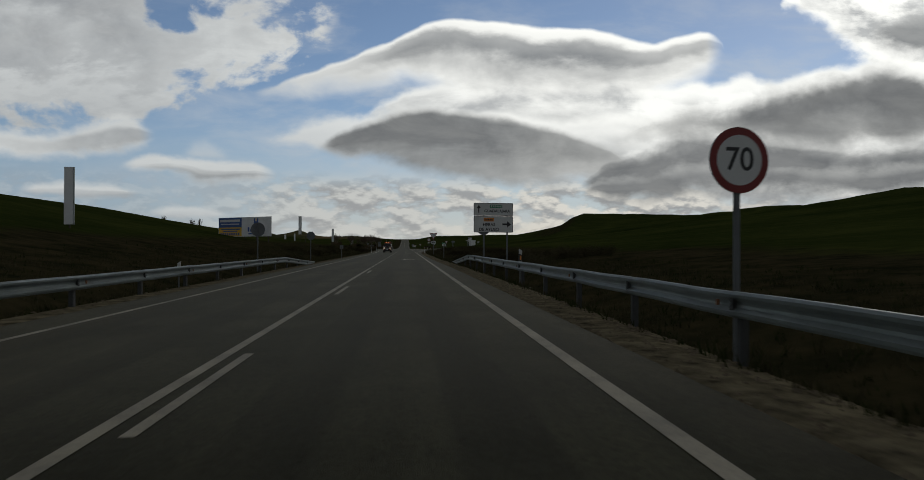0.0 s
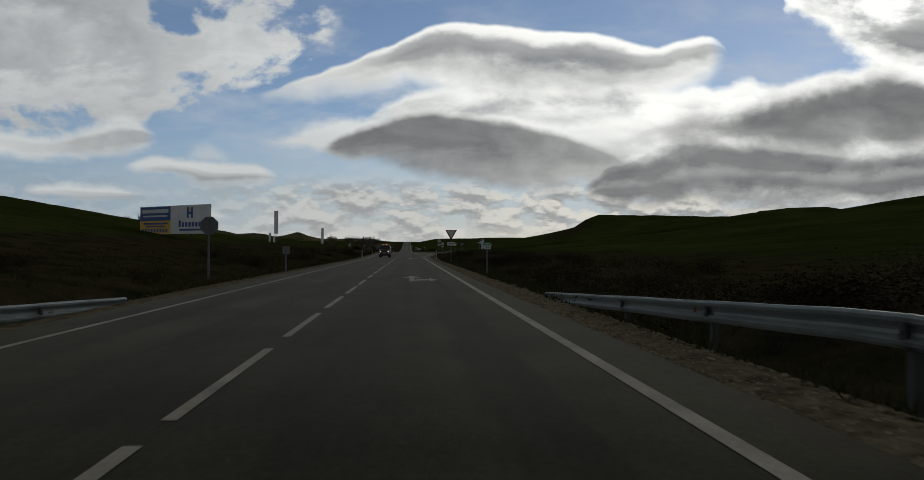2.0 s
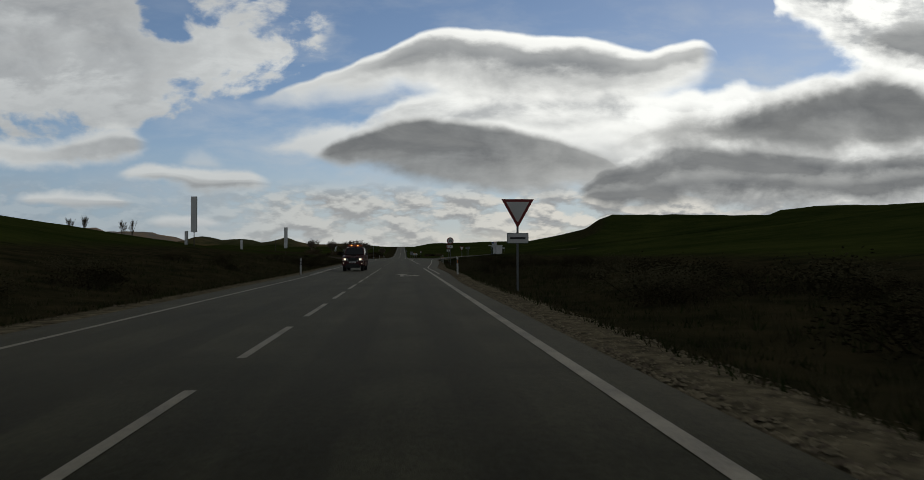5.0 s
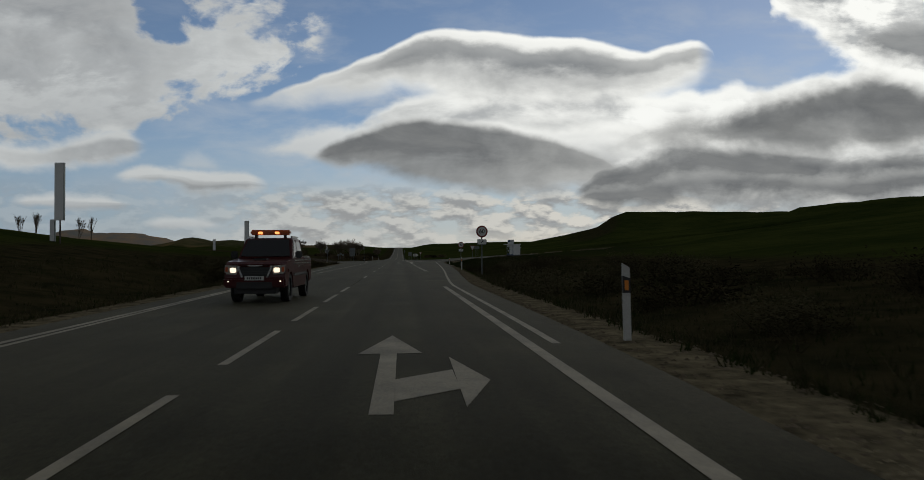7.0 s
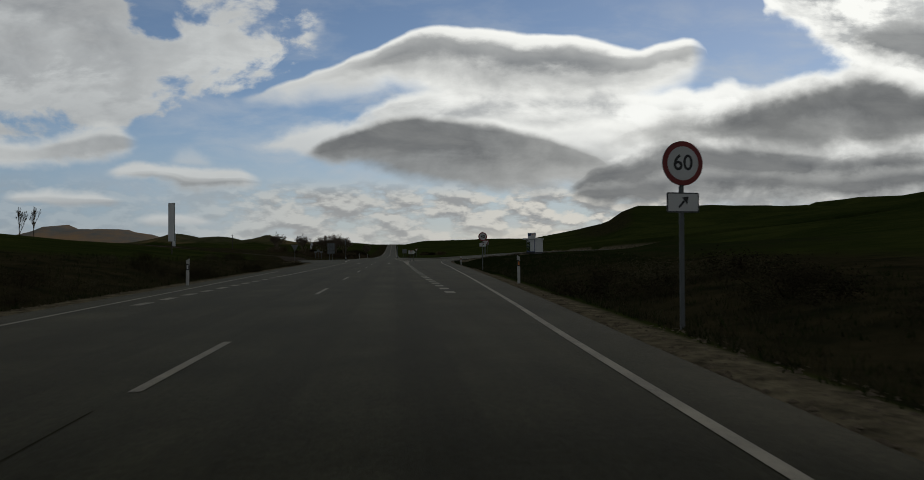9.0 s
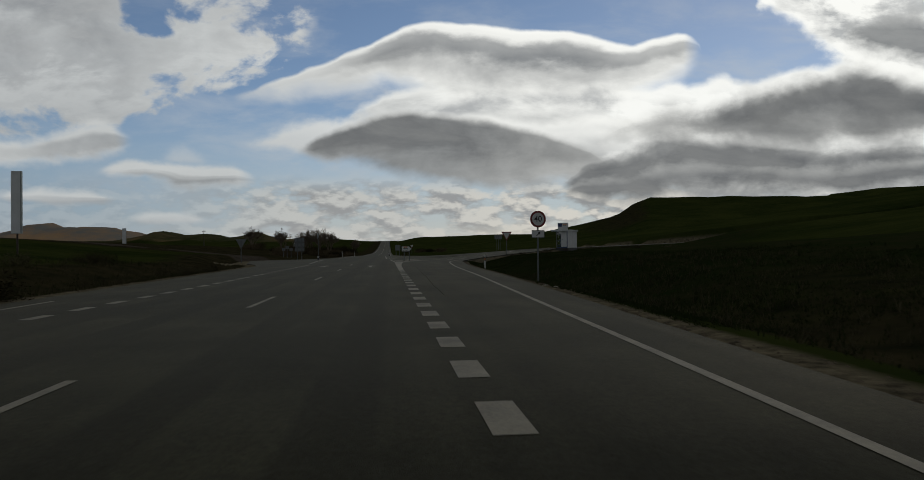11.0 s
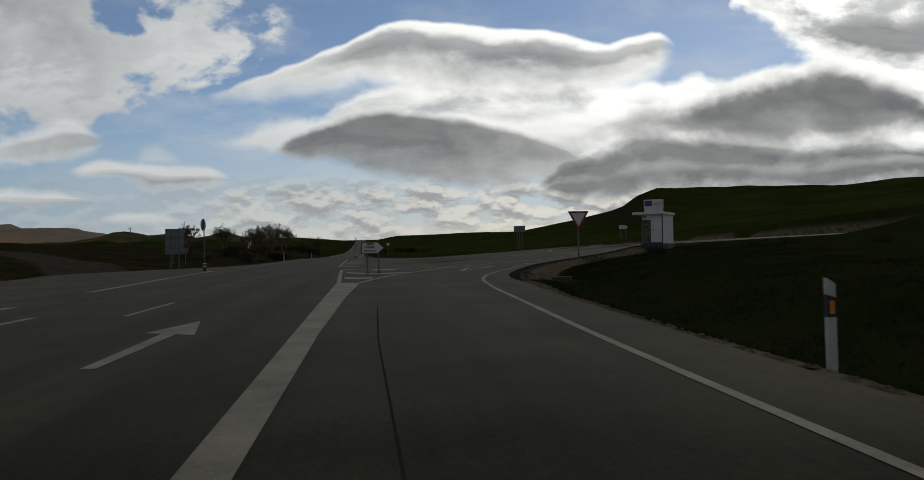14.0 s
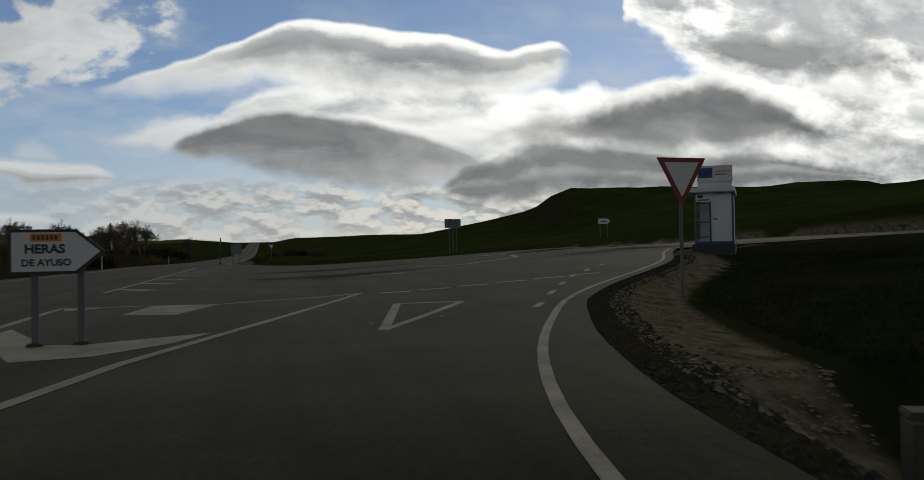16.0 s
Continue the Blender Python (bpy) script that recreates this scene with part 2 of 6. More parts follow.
# far right
now_sky = cloud(now_sky, [(0.748, 0.146), (0.803, 0.202), (0.858, 0.246), (0.932, 0.265), (1.064, 0.251), (1.257, 0.246)],
                [(0.748, 0.143), (0.821, 0.141), (0.894, 0.130), (0.968, 0.109), (1.062, 0.084), (1.254, 0.086)],
                soft=(0.05, 0.04), fray=0.5, warp=0.026, cover=0.95, grey=0.30, shape=[(0, 0.7), (0.4, 0.55), (0.8, 0.5), (1, 0.1)], mottle=0.7)
# dark
now_sky = cloud(now_sky, [(-0.124, 0.132), (-0.096, 0.148), (-0.073, 0.161), (-0.033, 0.175), (0.015, 0.184), (0.055, 0.184), (0.112, 0.178), (0.170, 0.168), (0.228, 0.156), (0.278, 0.134), (0.324, 0.111)],
                [(-0.124, 0.130), (-0.080, 0.126), (-0.041, 0.119), (0.007, 0.106), (0.064, 0.094), (0.120, 0.088), (0.186, 0.089), (0.253, 0.094), (0.324, 0.105)],
                soft=(0.012, 0.020), fray=0.28, warp=0.016, cover=0.98, grey=0.165, shape=[(0, 0.85), (0.3, 0.85), (0.65, 1), (0.9, 0.97), (1, 0.8)], mottle=0.15, fades=((0.02, 0.30, 1.05, 0.78),))
# right dark
now_sky = cloud(now_sky, [(0.278, 0.144), (0.337, 0.174), (0.396, 0.189), (0.448, 0.198), (0.500, 0.212), (0.544, 0.225), (0.597, 0.239), (0.641, 0.252), (0.695, 0.257), (0.740, 0.249), (0.785, 0.231), (0.839, 0.206), (0.913, 0.176)],
                [(0.278, 0.140), (0.345, 0.149), (0.422, 0.149), (0.500, 0.145), (0.578, 0.141), (0.649, 0.144), (0.721, 0.153), (0.784, 0.157), (0.839, 0.163), (0.913, 0.173)],
                soft=(0.034, 0.035), fray=0.3, warp=0.022, cover=0.98, grey=0.150, shape=[(0, 0.75), (0.3, 0.9), (0.6, 1), (0.85, 0.95), (1, 0.75)], mottle=0.10, fades=((0.30, 0.50, 0.5, 1.0),))
# lower dark
now_sky = cloud(now_sky, [(0.228, 0.077), (0.269, 0.109), (0.311, 0.131), (0.362, 0.147), (0.413, 0.154), (0.482, 0.154), (0.535, 0.147), (0.605, 0.138), (0.676, 0.144), (0.748, 0.148), (0.821, 0.141), (0.913, 0.131), (1.015, 0.112)],
                [(0.228, 0.074), (0.278, 0.065), (0.337, 0.063), (0.388, 0.069), (0.439, 0.074), (0.499, 0.080), (0.561, 0.073), (0.631, 0.070), (0.693, 0.079), (0.757, 0.088), (0.829, 0.094), (0.912, 0.095), (1.015, 0.106)],
                soft=(0.024, 0.026), fray=0.35, warp=0.022, cover=0.97, grey=0.170, shape=[(0, 0.85), (0.3, 1), (0.5, 0.85), (0.7, 1), (0.9, 0.9), (1, 0.7)], mottle=0.17)

# overhead and behind, unseen: broken cloud on a level ceiling, added to cut light
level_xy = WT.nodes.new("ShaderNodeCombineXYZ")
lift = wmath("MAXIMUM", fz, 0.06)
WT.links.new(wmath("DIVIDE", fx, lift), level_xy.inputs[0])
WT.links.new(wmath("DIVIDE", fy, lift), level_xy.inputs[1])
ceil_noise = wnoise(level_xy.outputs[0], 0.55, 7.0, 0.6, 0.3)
# greyer to the rear, set so that sign faces get less light
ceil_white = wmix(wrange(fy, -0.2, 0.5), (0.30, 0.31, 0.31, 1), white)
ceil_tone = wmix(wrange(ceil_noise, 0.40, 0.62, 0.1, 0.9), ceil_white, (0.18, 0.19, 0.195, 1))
# darkest overhead, set to hold down the light on the ground
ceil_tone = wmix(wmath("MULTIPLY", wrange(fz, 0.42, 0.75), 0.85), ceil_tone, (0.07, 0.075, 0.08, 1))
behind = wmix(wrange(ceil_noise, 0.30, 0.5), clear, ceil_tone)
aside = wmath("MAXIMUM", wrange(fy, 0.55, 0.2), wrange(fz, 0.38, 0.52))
whole = WT.nodes.new("ShaderNodeBackground")
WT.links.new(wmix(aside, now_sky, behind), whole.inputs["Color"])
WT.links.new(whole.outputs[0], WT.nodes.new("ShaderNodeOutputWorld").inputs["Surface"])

sun = new("sun", bpy.data.lights.new("sun", "SUN"))
sun.data.energy, sun.data.angle, sun.data.color = 0.2, radians(14), (1.0, 0.95, 0.87)
sun.matrix_basis = look(SUN_WAY * 200, (0, 0, 0))

# ---- materials ----
def material(name, colour, rough=0.8, metal=0.0, second=None, scale=3.0, fine=60.0, amount=0.5, bump=0.0, bump_scale=None,
             spread=0.0, gloss=0.5):
    """A surface with stains at one scale and grain at another; spread: how far pieces differ."""
    m = bpy.data.materials.new(name)
    m.use_nodes = True
    t = m.node_tree
    p = t.nodes["Principled BSDF"]
    p.inputs["Roughness"].default_value, p.inputs["Metallic"].default_value = rough, metal
    p.inputs["Specular IOR Level"].default_value = gloss
    at = t.nodes.new("ShaderNodeTexCoord").outputs["Object"]
    big, small = t.nodes.new("ShaderNodeTexNoise"), t.nodes.new("ShaderNodeTexNoise")
    for n, s, d in ((big, scale, 5.0), (small, fine, 3.0)):
        n.inputs["Scale"].default_value, n.inputs["Detail"].default_value = s, d
        n.inputs["Roughness"].default_value = 0.6
        t.links.new(at, n.inputs["Vector"])
    add = t.nodes.new("ShaderNodeMath")
    add.operation = "MULTIPLY_ADD"
    t.links.new(small.outputs[0], add.inputs[0])
    add.inputs[1].default_value = 0.5
    t.links.new(big.outputs[0], add.inputs[2])
    ramp = t.nodes.new("ShaderNodeMapRange")
    ramp.inputs[1].default_value, ramp.inputs[2].default_value = 0.55, 0.95
    ramp.inputs[4].default_value = amount
    t.links.new(add.outputs[0], ramp.inputs[0])
    if spread:
        info = t.nodes.new("ShaderNodeObjectInfo")
        more = t.nodes.new("ShaderNodeMath")
        more.operation = "MULTIPLY_ADD"
        more.inputs[1].default_value = spread
        t.links.new(info.outputs["Random"], more.inputs[0])
        t.links.new(ramp.outputs[0], more.inputs[2])
        fac = more.outputs[0]
    else:
        fac = ramp.outputs[0]
    mix = t.nodes.new("ShaderNodeMix")
    mix.data_type = "RGBA"
    second = second or tuple(c * 0.55 for c in colour)
    mix.inputs[6].default_value, mix.inputs[7].default_value = (*colour, 1), (*second, 1)
    t.links.new(fac, mix.inputs[0])
    t.links.new(mix.outputs[2], p.inputs["Base Color"])
    if bump:
        b = t.nodes.new("ShaderNodeBump")
        b.inputs["Strength"].default_value, b.inputs["Distance"].default_value = bump, 0.02
        if bump_scale:
            g = t.nodes.new("ShaderNodeTexNoise")
            g.inputs["Scale"].default_value, g.inputs["Detail"].default_value = bump_scale, 4.0
            t.links.new(at, g.inputs["Vector"])
            t.links.new(g.outputs[0], b.inputs["Height"])
        else:
            t.links.new(add.outputs[0], b.inputs["Height"])
        t.links.new(b.outputs[0], p.inputs["Normal"])
    return m


ZINC = material("galvanised steel", (0.27, 0.305, 0.30), 0.42, 0.65, (0.17, 0.195, 0.19), 1.3, 30, 0.8)
POST = material("dull zinc post", (0.15, 0.165, 0.17), 0.6, 0.3, (0.09, 0.095, 0.095), 2.0, 40, 0.7)
BACK = material("sign back aluminium", (0.20, 0.215, 0.22), 0.6, 0.2, (0.13, 0.14, 0.145), 1.5, 30, 0.6)
WHITE = material("reflective white sheet", (0.60, 0.61, 0.60), 0.45, 0, (0.5, 0.5, 0.48), 1.2, 25, 0.5)
RED = material("sign red", (0.22, 0.018, 0.016), 0.5, 0, (0.14, 0.012, 0.012), 2.0, 30, 0.6)
BLACK = material("sign black", (0.012, 0.012, 0.014), 0.45, 0, (0.03, 0.03, 0.03), 3.0, 30, 0.4)
ORANGE = material("sign orange", (0.72, 0.24, 0.02), 0.45, 0, (0.5, 0.16, 0.02), 2.0, 30, 0.5)
GREEN = material("sign green", (0.03, 0.25, 0.12), 0.45, 0, (0.02, 0.15, 0.08), 2.0, 30, 0.5)
BLUE = material("sign blue", (0.03, 0.10, 0.32), 0.45, 0, (0.02, 0.06, 0.2), 2.0, 30, 0.5)
YELLOW = material("poster yellow", (0.72, 0.45, 0.03), 0.5, 0, (0.5, 0.3, 0.03), 1.0, 20, 0.5)
BOARD = material("white board", (0.74, 0.75, 0.75), 0.55, 0, (0.5, 0.5, 0.49), 0.6, 18, 0.6)
WALL = material("white render", (0.62, 0.63, 0.63), 0.8, 0, (0.46, 0.46, 0.44), 1.0, 30, 0.55, 0.15, 60)
PAINT = material("worn road paint", (0.29, 0.255, 0.175), 0.75, 0, (0.12, 0.104, 0.07), 1.1, 26, 0.9, 0.2, 90)
TAR = material("tar seam", (0.028, 0.027, 0.019), 0.95, 0, (0.055, 0.052, 0.036), 5.0, 30, 0.6, gloss=0.0)
CONCRETE = material("old concrete", (0.075, 0.071, 0.056), 0.9, 0, (0.05, 0.047, 0.036), 1.5, 30, 0.8, 0.4, 40)
WOOD = material("dark timber", (0.07, 0.055, 0.045), 0.85, 0, (0.03, 0.025, 0.02), 3, 40, 0.7)
BARK = material("grey bark", (0.20, 0.16, 0.12), 0.95, 0, (0.10, 0.08, 0.062), 4, 30, 0.8, gloss=0.0)
STONE = material("pale stone", (0.19, 0.155, 0.108), 0.9, 0, (0.035, 0.028, 0.02), 6, 40, 0.6, spread=0.5, gloss=0.0)
DRY = material("dry stalks", (0.078, 0.068, 0.038), 0.9, 0, (0.028, 0.027, 0.013), 0.8, 12, 0.8, gloss=0.0)
GRASS = material("grass blades", (0.021, 0.035, 0.009), 0.85, 0, (0.030, 0.031, 0.012), 0.6, 10, 0.8, gloss=0.0)


def attribute_mix(m, rows):
    """Lays further colours over a material's own where a mesh's named values say."""
    t = m.node_tree
    p = t.nodes["Principled BSDF"]
    at = t.nodes.new("ShaderNodeTexCoord").outputs["Object"]
    now = p.inputs["Base Color"].links[0].from_socket
    for name, one, two, scale, ragged in rows:
        a = t.nodes.new("ShaderNodeAttribute")
        a.attribute_name = name
        n = t.nodes.new("ShaderNodeTexNoise")
        n.inputs["Scale"].default_value, n.inputs["Detail"].default_value = scale, 6.0
        n.inputs["Roughness"].default_value = 0.68
        t.links.new(at, n.inputs["Vector"])
        mix = t.nodes.new("ShaderNodeMix")
        mix.data_type = "RGBA"
        mix.inputs[6].default_value, mix.inputs[7].default_value = (*one, 1), (*two, 1)
        r = t.nodes.new("ShaderNodeMapRange")
        r.inputs[1].default_value, r.inputs[2].default_value = 0.36, 0.66
        t.links.new(n.outputs[0], r.inputs[0])
        t.links.new(r.outputs[0], mix.inputs[0])
        # the rim of the patch is ragged
        edge = t.nodes.new("ShaderNodeMath")
        edge.operation = "MULTIPLY_ADD"
        t.links.new(n.outputs[0], edge.inputs[0])
        edge.inputs[1].default_value = ragged
        t.links.new(a.outputs["Fac"], edge.inputs[2])
        cut = t.nodes.new("ShaderNodeMapRange")
        cut.inputs[1].default_value, cut.inputs[2].default_value = 0.35 + ragged * 0.5, 0.65 + ragged * 0.5
        t.links.new(edge.outputs[0], cut.inputs[0])
        lay = t.nodes.new("ShaderNodeMix")
        lay.data_type = "RGBA"
        t.links.new(cut.outputs[0], lay.inputs[0])
        t.links.new(now, lay.inputs[6])
        t.links.new(mix.outputs[2], lay.inputs[7])
        now = lay.outputs[2]
    t.links.new(now, p.inputs["Base Color"])


LAND = material("field and scrub", (0.040, 0.048, 0.012), 0.95, 0, (0.016, 0.024, 0.006), 0.05, 0.5, 1.0, 0.6, 5.0, gloss=0.0)
attribute_mix(LAND, [
    # far hills: rock tones lightened, haze and sunlit patches put into the colour
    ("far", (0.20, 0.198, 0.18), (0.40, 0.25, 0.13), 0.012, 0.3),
    # bank grass, green and dry brown, with the bank's shade painted into it
    ("shaded_turf", (0.014, 0.024, 0.006), (0.028, 0.027, 0.012), 0.5, 0.5),
    ("scrub", (0.043, 0.035, 0.0175), (0.013, 0.0145, 0.007), 0.55, 0.7),
    ("gravel", (0.175, 0.148, 0.094), (0.044, 0.038, 0.025), 2.4, 0.6),
    ("track", (0.075, 0.062, 0.048), (0.045, 0.038, 0.029), 0.8, 0.3),
])
ASPHALT = material("worn asphalt", (0.055, 0.0525, 0.030), 0.93, 0, (0.027, 0.0257, 0.0145), 0.35, 45, 1.0, 0.5, 120, gloss=0.1)
attribute_mix(ASPHALT, [("wheel", (0.037, 0.035, 0.020), (0.030, 0.0285, 0.0165), 0.5, 0.25),
                        ("dust", (0.053, 0.049, 0.029), (0.034, 0.032, 0.0185), 1.2, 0.5)])


def streaks(m, along_y, strength):
    """Long faint tyre streaks and patches down a road's base colour."""
    t = m.node_tree
    p = t.nodes["Principled BSDF"]
    now = p.inputs["Base Color"].links[0].from_socket
    at = t.nodes.new("ShaderNodeTexCoord").outputs["Object"]
    for size in ((1.6, along_y, 1.0), (0.5, 0.12, 1.0), (14.0, 11.0, 1.0), (42.0, 34.0, 1.0)):
        squeeze = t.nodes.new("ShaderNodeVectorMath")
        squeeze.operation = "MULTIPLY"
        squeeze.inputs[1].default_value = size
        t.links.new(at, squeeze.inputs[0])
        n = t.nodes.new("ShaderNodeTexNoise")
        n.inputs["Scale"].default_value, n.inputs["Detail"].default_value = 1.0, 5.0
        t.links.new(squeeze.outputs[0], n.inputs["Vector"])
        r = t.nodes.new("ShaderNodeMapRange")
        r.inputs[1].default_value, r.inputs[2].default_value = 0.3, 0.7
        r.inputs[3].default_value, r.inputs[4].default_value = 1 - strength, 1 + strength
        t.links.new(n.outputs[0], r.inputs[0])
        mul = t.nodes.new("ShaderNodeVectorMath")
        mul.operation = "SCALE"
        t.links.new(now, mul.inputs[0])
        t.links.new(r.outputs[0], mul.inputs["Scale"])
        now = mul.outputs[0]
    t.links.new(now, p.inputs["Base Color"])


streaks(ASPHALT, 0.025, 0.19)


def grazing_sheen(m, most, rough):
    """Polished stone tops that catch the sky at a grazing look."""
    t = m.node_tree
    out = next(n for n in t.nodes if n.type == "OUTPUT_MATERIAL")
    sheen = t.nodes.new("ShaderNodeBsdfGlossy")
    sheen.inputs["Color"].default_value, sheen.inputs["Roughness"].default_value = (0.62, 0.58, 0.47, 1), rough
    edge = t.nodes.new("ShaderNodeLayerWeight")
    edge.inputs["Blend"].default_value = 0.5
    r = t.nodes.new("ShaderNodeMapRange")
    r.inputs[1].default_value, r.inputs[2].default_value, r.inputs[4].default_value = 0.74, 1.0, most
    t.links.new(edge.outputs["Facing"], r.inputs[0])
    both = t.nodes.new("ShaderNodeMixShader")
    t.links.new(r.outputs[0], both.inputs[0])
    t.links.new(t.nodes["Principled BSDF"].outputs[0], both.inputs[1])
    t.links.new(sheen.outputs[0], both.inputs[2])
    t.links.new(both.outputs[0], out.inputs["Surface"])


grazing_sheen(ASPHALT, 0.085, 0.5)
RUBBLE = material("broken asphalt", (0.035, 0.033, 0.024), 0.9, 0, (0.014, 0.0135, 0.010), 6, 40, 0.8, spread=0.3, gloss=0.2)
STEEL = material("dark weathered steel", (0.05, 0.053, 0.052), 0.7, 0.2, (0.03, 0.031, 0.03), 2, 40, 0.7)

# ---- the lie of the land ----
def step(a, b, v):
    v = min(1.0, max(0.0, (v - a) / (b - a)))
    return v * v * (3 - 2 * v)


def along(rows, v):
    """The value at v on a line through rows of (v, value)."""
    if v <= rows[0][0]:
        return rows[0][1]
    for (a, p), (b, q) in zip(rows, rows[1:]):
        if v <= b:
            return p + (q - p) * (v - a) / (b - a)
    return rows[-1][1]


# white edge line of the carriageway, and the asphalt's rim beyond it, by y
LINE_R = [(-60, 3.92), (120, 3.92), (137.4, 4.3), (157, 4.3), (160, 4.36), (165.5, 4.6), (173, 4.95), (181, 5.38), (200, 6.25), (210, 6.65), (219, 7.02), (229, 7.42), (240, 7.74), (248, 8.02), (256.6, 8.5), (261, 8.75),
          (263, 8.93), (265, 9.1), (267, 9.36), (269, 9.72), (271, 10.2), (273, 10.85), (275, 11.65), (277, 12.6), (279.3, 13.8), (281.8, 15.6), (284.8, 18.3), (288.4, 21.3), (293.5, 24.4), (296.5, 26.5), (299.5, 40), (303, 100)]
RIM_R = [(-60, 0.95), (40, 0.9), (70, 0.62), (130, 0.62), (150, 0.8), (180, 1.0), (215, 1.25), (257, 1.2), (262, 1.35), (268, 1.1), (273, 0.9), (279, 0.5), (300, 0.4)]
LINE_L = [(-60, -3.22), (40, -3.32), (84, -3.46), (130, -3.54), (138, -3.62), (150, -3.98), (165, -4.35), (187, -4.9), (200, -5.3), (229, -6.0), (255, -6.7), (262, -8.0), (268, -10.0), (275, -11.0), (282, -12.2), (288, -13.4)]
FAR_R = [(309, 100), (310.5, 47), (312, 36), (316, 26), (320, 19), (326, 13), (334, 8.5), (345, 5.6), (360, 4.6), (3000, 4.6)]   # far side of the side road
FAR_L = [(288, -14.5), (292, -13), (296, -10.5), (301, -7.6), (308, -5.4), (325, -4.6), (3000, -4.6)]
RIDGE = [(-100, 16), (140, 17), (210, 19), (240, 18), (275, 15), (327, 17.5), (350, 18.5), (365, 16), (390, 12.5), (420, 12), (450, 11), (520, 8), (600, 6), (800, 5), (1100, 3)]
SCARP = [(300, 60), (440, 95), (520, 122), (574, 140), (684, 205), (900, 360)]     # left rim of the tableland
TABLE = [(95, 26.4), (135, 27.8), (171, 26.6), (216, 25.2), (240, 24.8), (280, 25.0), (400, 28.0)]              # its height
FRONT = [(60, 600), (135, 574), (171, 547), (228, 517), (280, 545), (400, 560)]                    # its near rim
LEFT = [(-100, 11), (127, 9.7), (155, 9.7), (195, 8.8), (233, 6.6), (260, 5.6), (325, 4.0), (420, 3.4), (600, 3)]
MESA = [(-1200, 24), (-760, 30), (-676, 36), (-646, 43), (-626, 51), (-602, 55), (-587, 48), (-496, 47), (-476, 42), (-456, 38), (-435, 31), (-380, 18), (-330, 12)]
KNOLLS = [(-420, 14), (-330, 18), (-310, 23), (-285, 28.5), (-266, 23), (-240, 24.5), (-226, 25), (-207, 19.5), (-185, 21.5), (-169, 26), (-154, 21), (-132, 16.5), (-78, 17), (-30, 14)]
HILLS = [(200, 1250, 180, 100, 7), (-1500, 1200, 500, 500, 40), (1200, 900, 600, 500, 30), (355, 680, 34, 60, 13)]


def smooth_rows(rows, end):
    """The same line, bent smoothly through its rows as far as end."""
    out = []
    for i, ((a, p), (b, q)) in enumerate(zip(rows, rows[1:])):
        if a >= end or i == 0:
            out.append((a, p))
            continue
        s0 = (q - rows[i - 1][1]) / (b - rows[i - 1][0])
        s1 = (rows[i + 2][1] - p) / (rows[i + 2][0] - a) if i + 2 < len(rows) else (q - p) / (b - a)
        n = max(1, int(b - a))
        for k in range(n):
            t, h = k / n, b - a
            out.append((a + t * h, p * (1 + 2 * t) * (1 - t) ** 2 + h * s0 * t * (1 - t) ** 2 + q * t * t * (3 - 2 * t) + h * s1 * t * t * (t - 1)))
    return out + [rows[-1]]


LINE_R = smooth_rows(LINE_R, 293)


def level(y):
    """Height of the main road: level, then a long climb."""
    return 12.0 * step(560, 1150, y) - 0.5 * step(330, 420, y) * (1 - step(520, 640, y))


def tilt(x):
    rise = 0.072 * max(0.0, math.sqrt((x - 11) ** 2 + 4) * 0.5 + (x - 11) * 0.5 - 0.3)
    if rise >= 1.1:
        rise = 1.1 + 0.12 * (1 - math.exp((1.1 - rise) / 0.12))
    return rise + 0.034 * max(0.0, min(x, 75) - 30)


def surface(x, y):
    """Height of the asphalt."""
    return level(y) + (tilt(x) if x > 6 else 0.0) * (1 - step(520, 700, y))


def edges(y):
    """Left and right rim of the asphalt at y."""
    right = along(LINE_R, y) + along(RIM_R, y)
    left = along(LINE_L, y) - 0.95
    if y > 288:
        left = along(FAR_L, y)
    elif y > 273:
        left = max(left, -40)
    if y > 309:
        right = along(FAR_R, y)
    return left, right


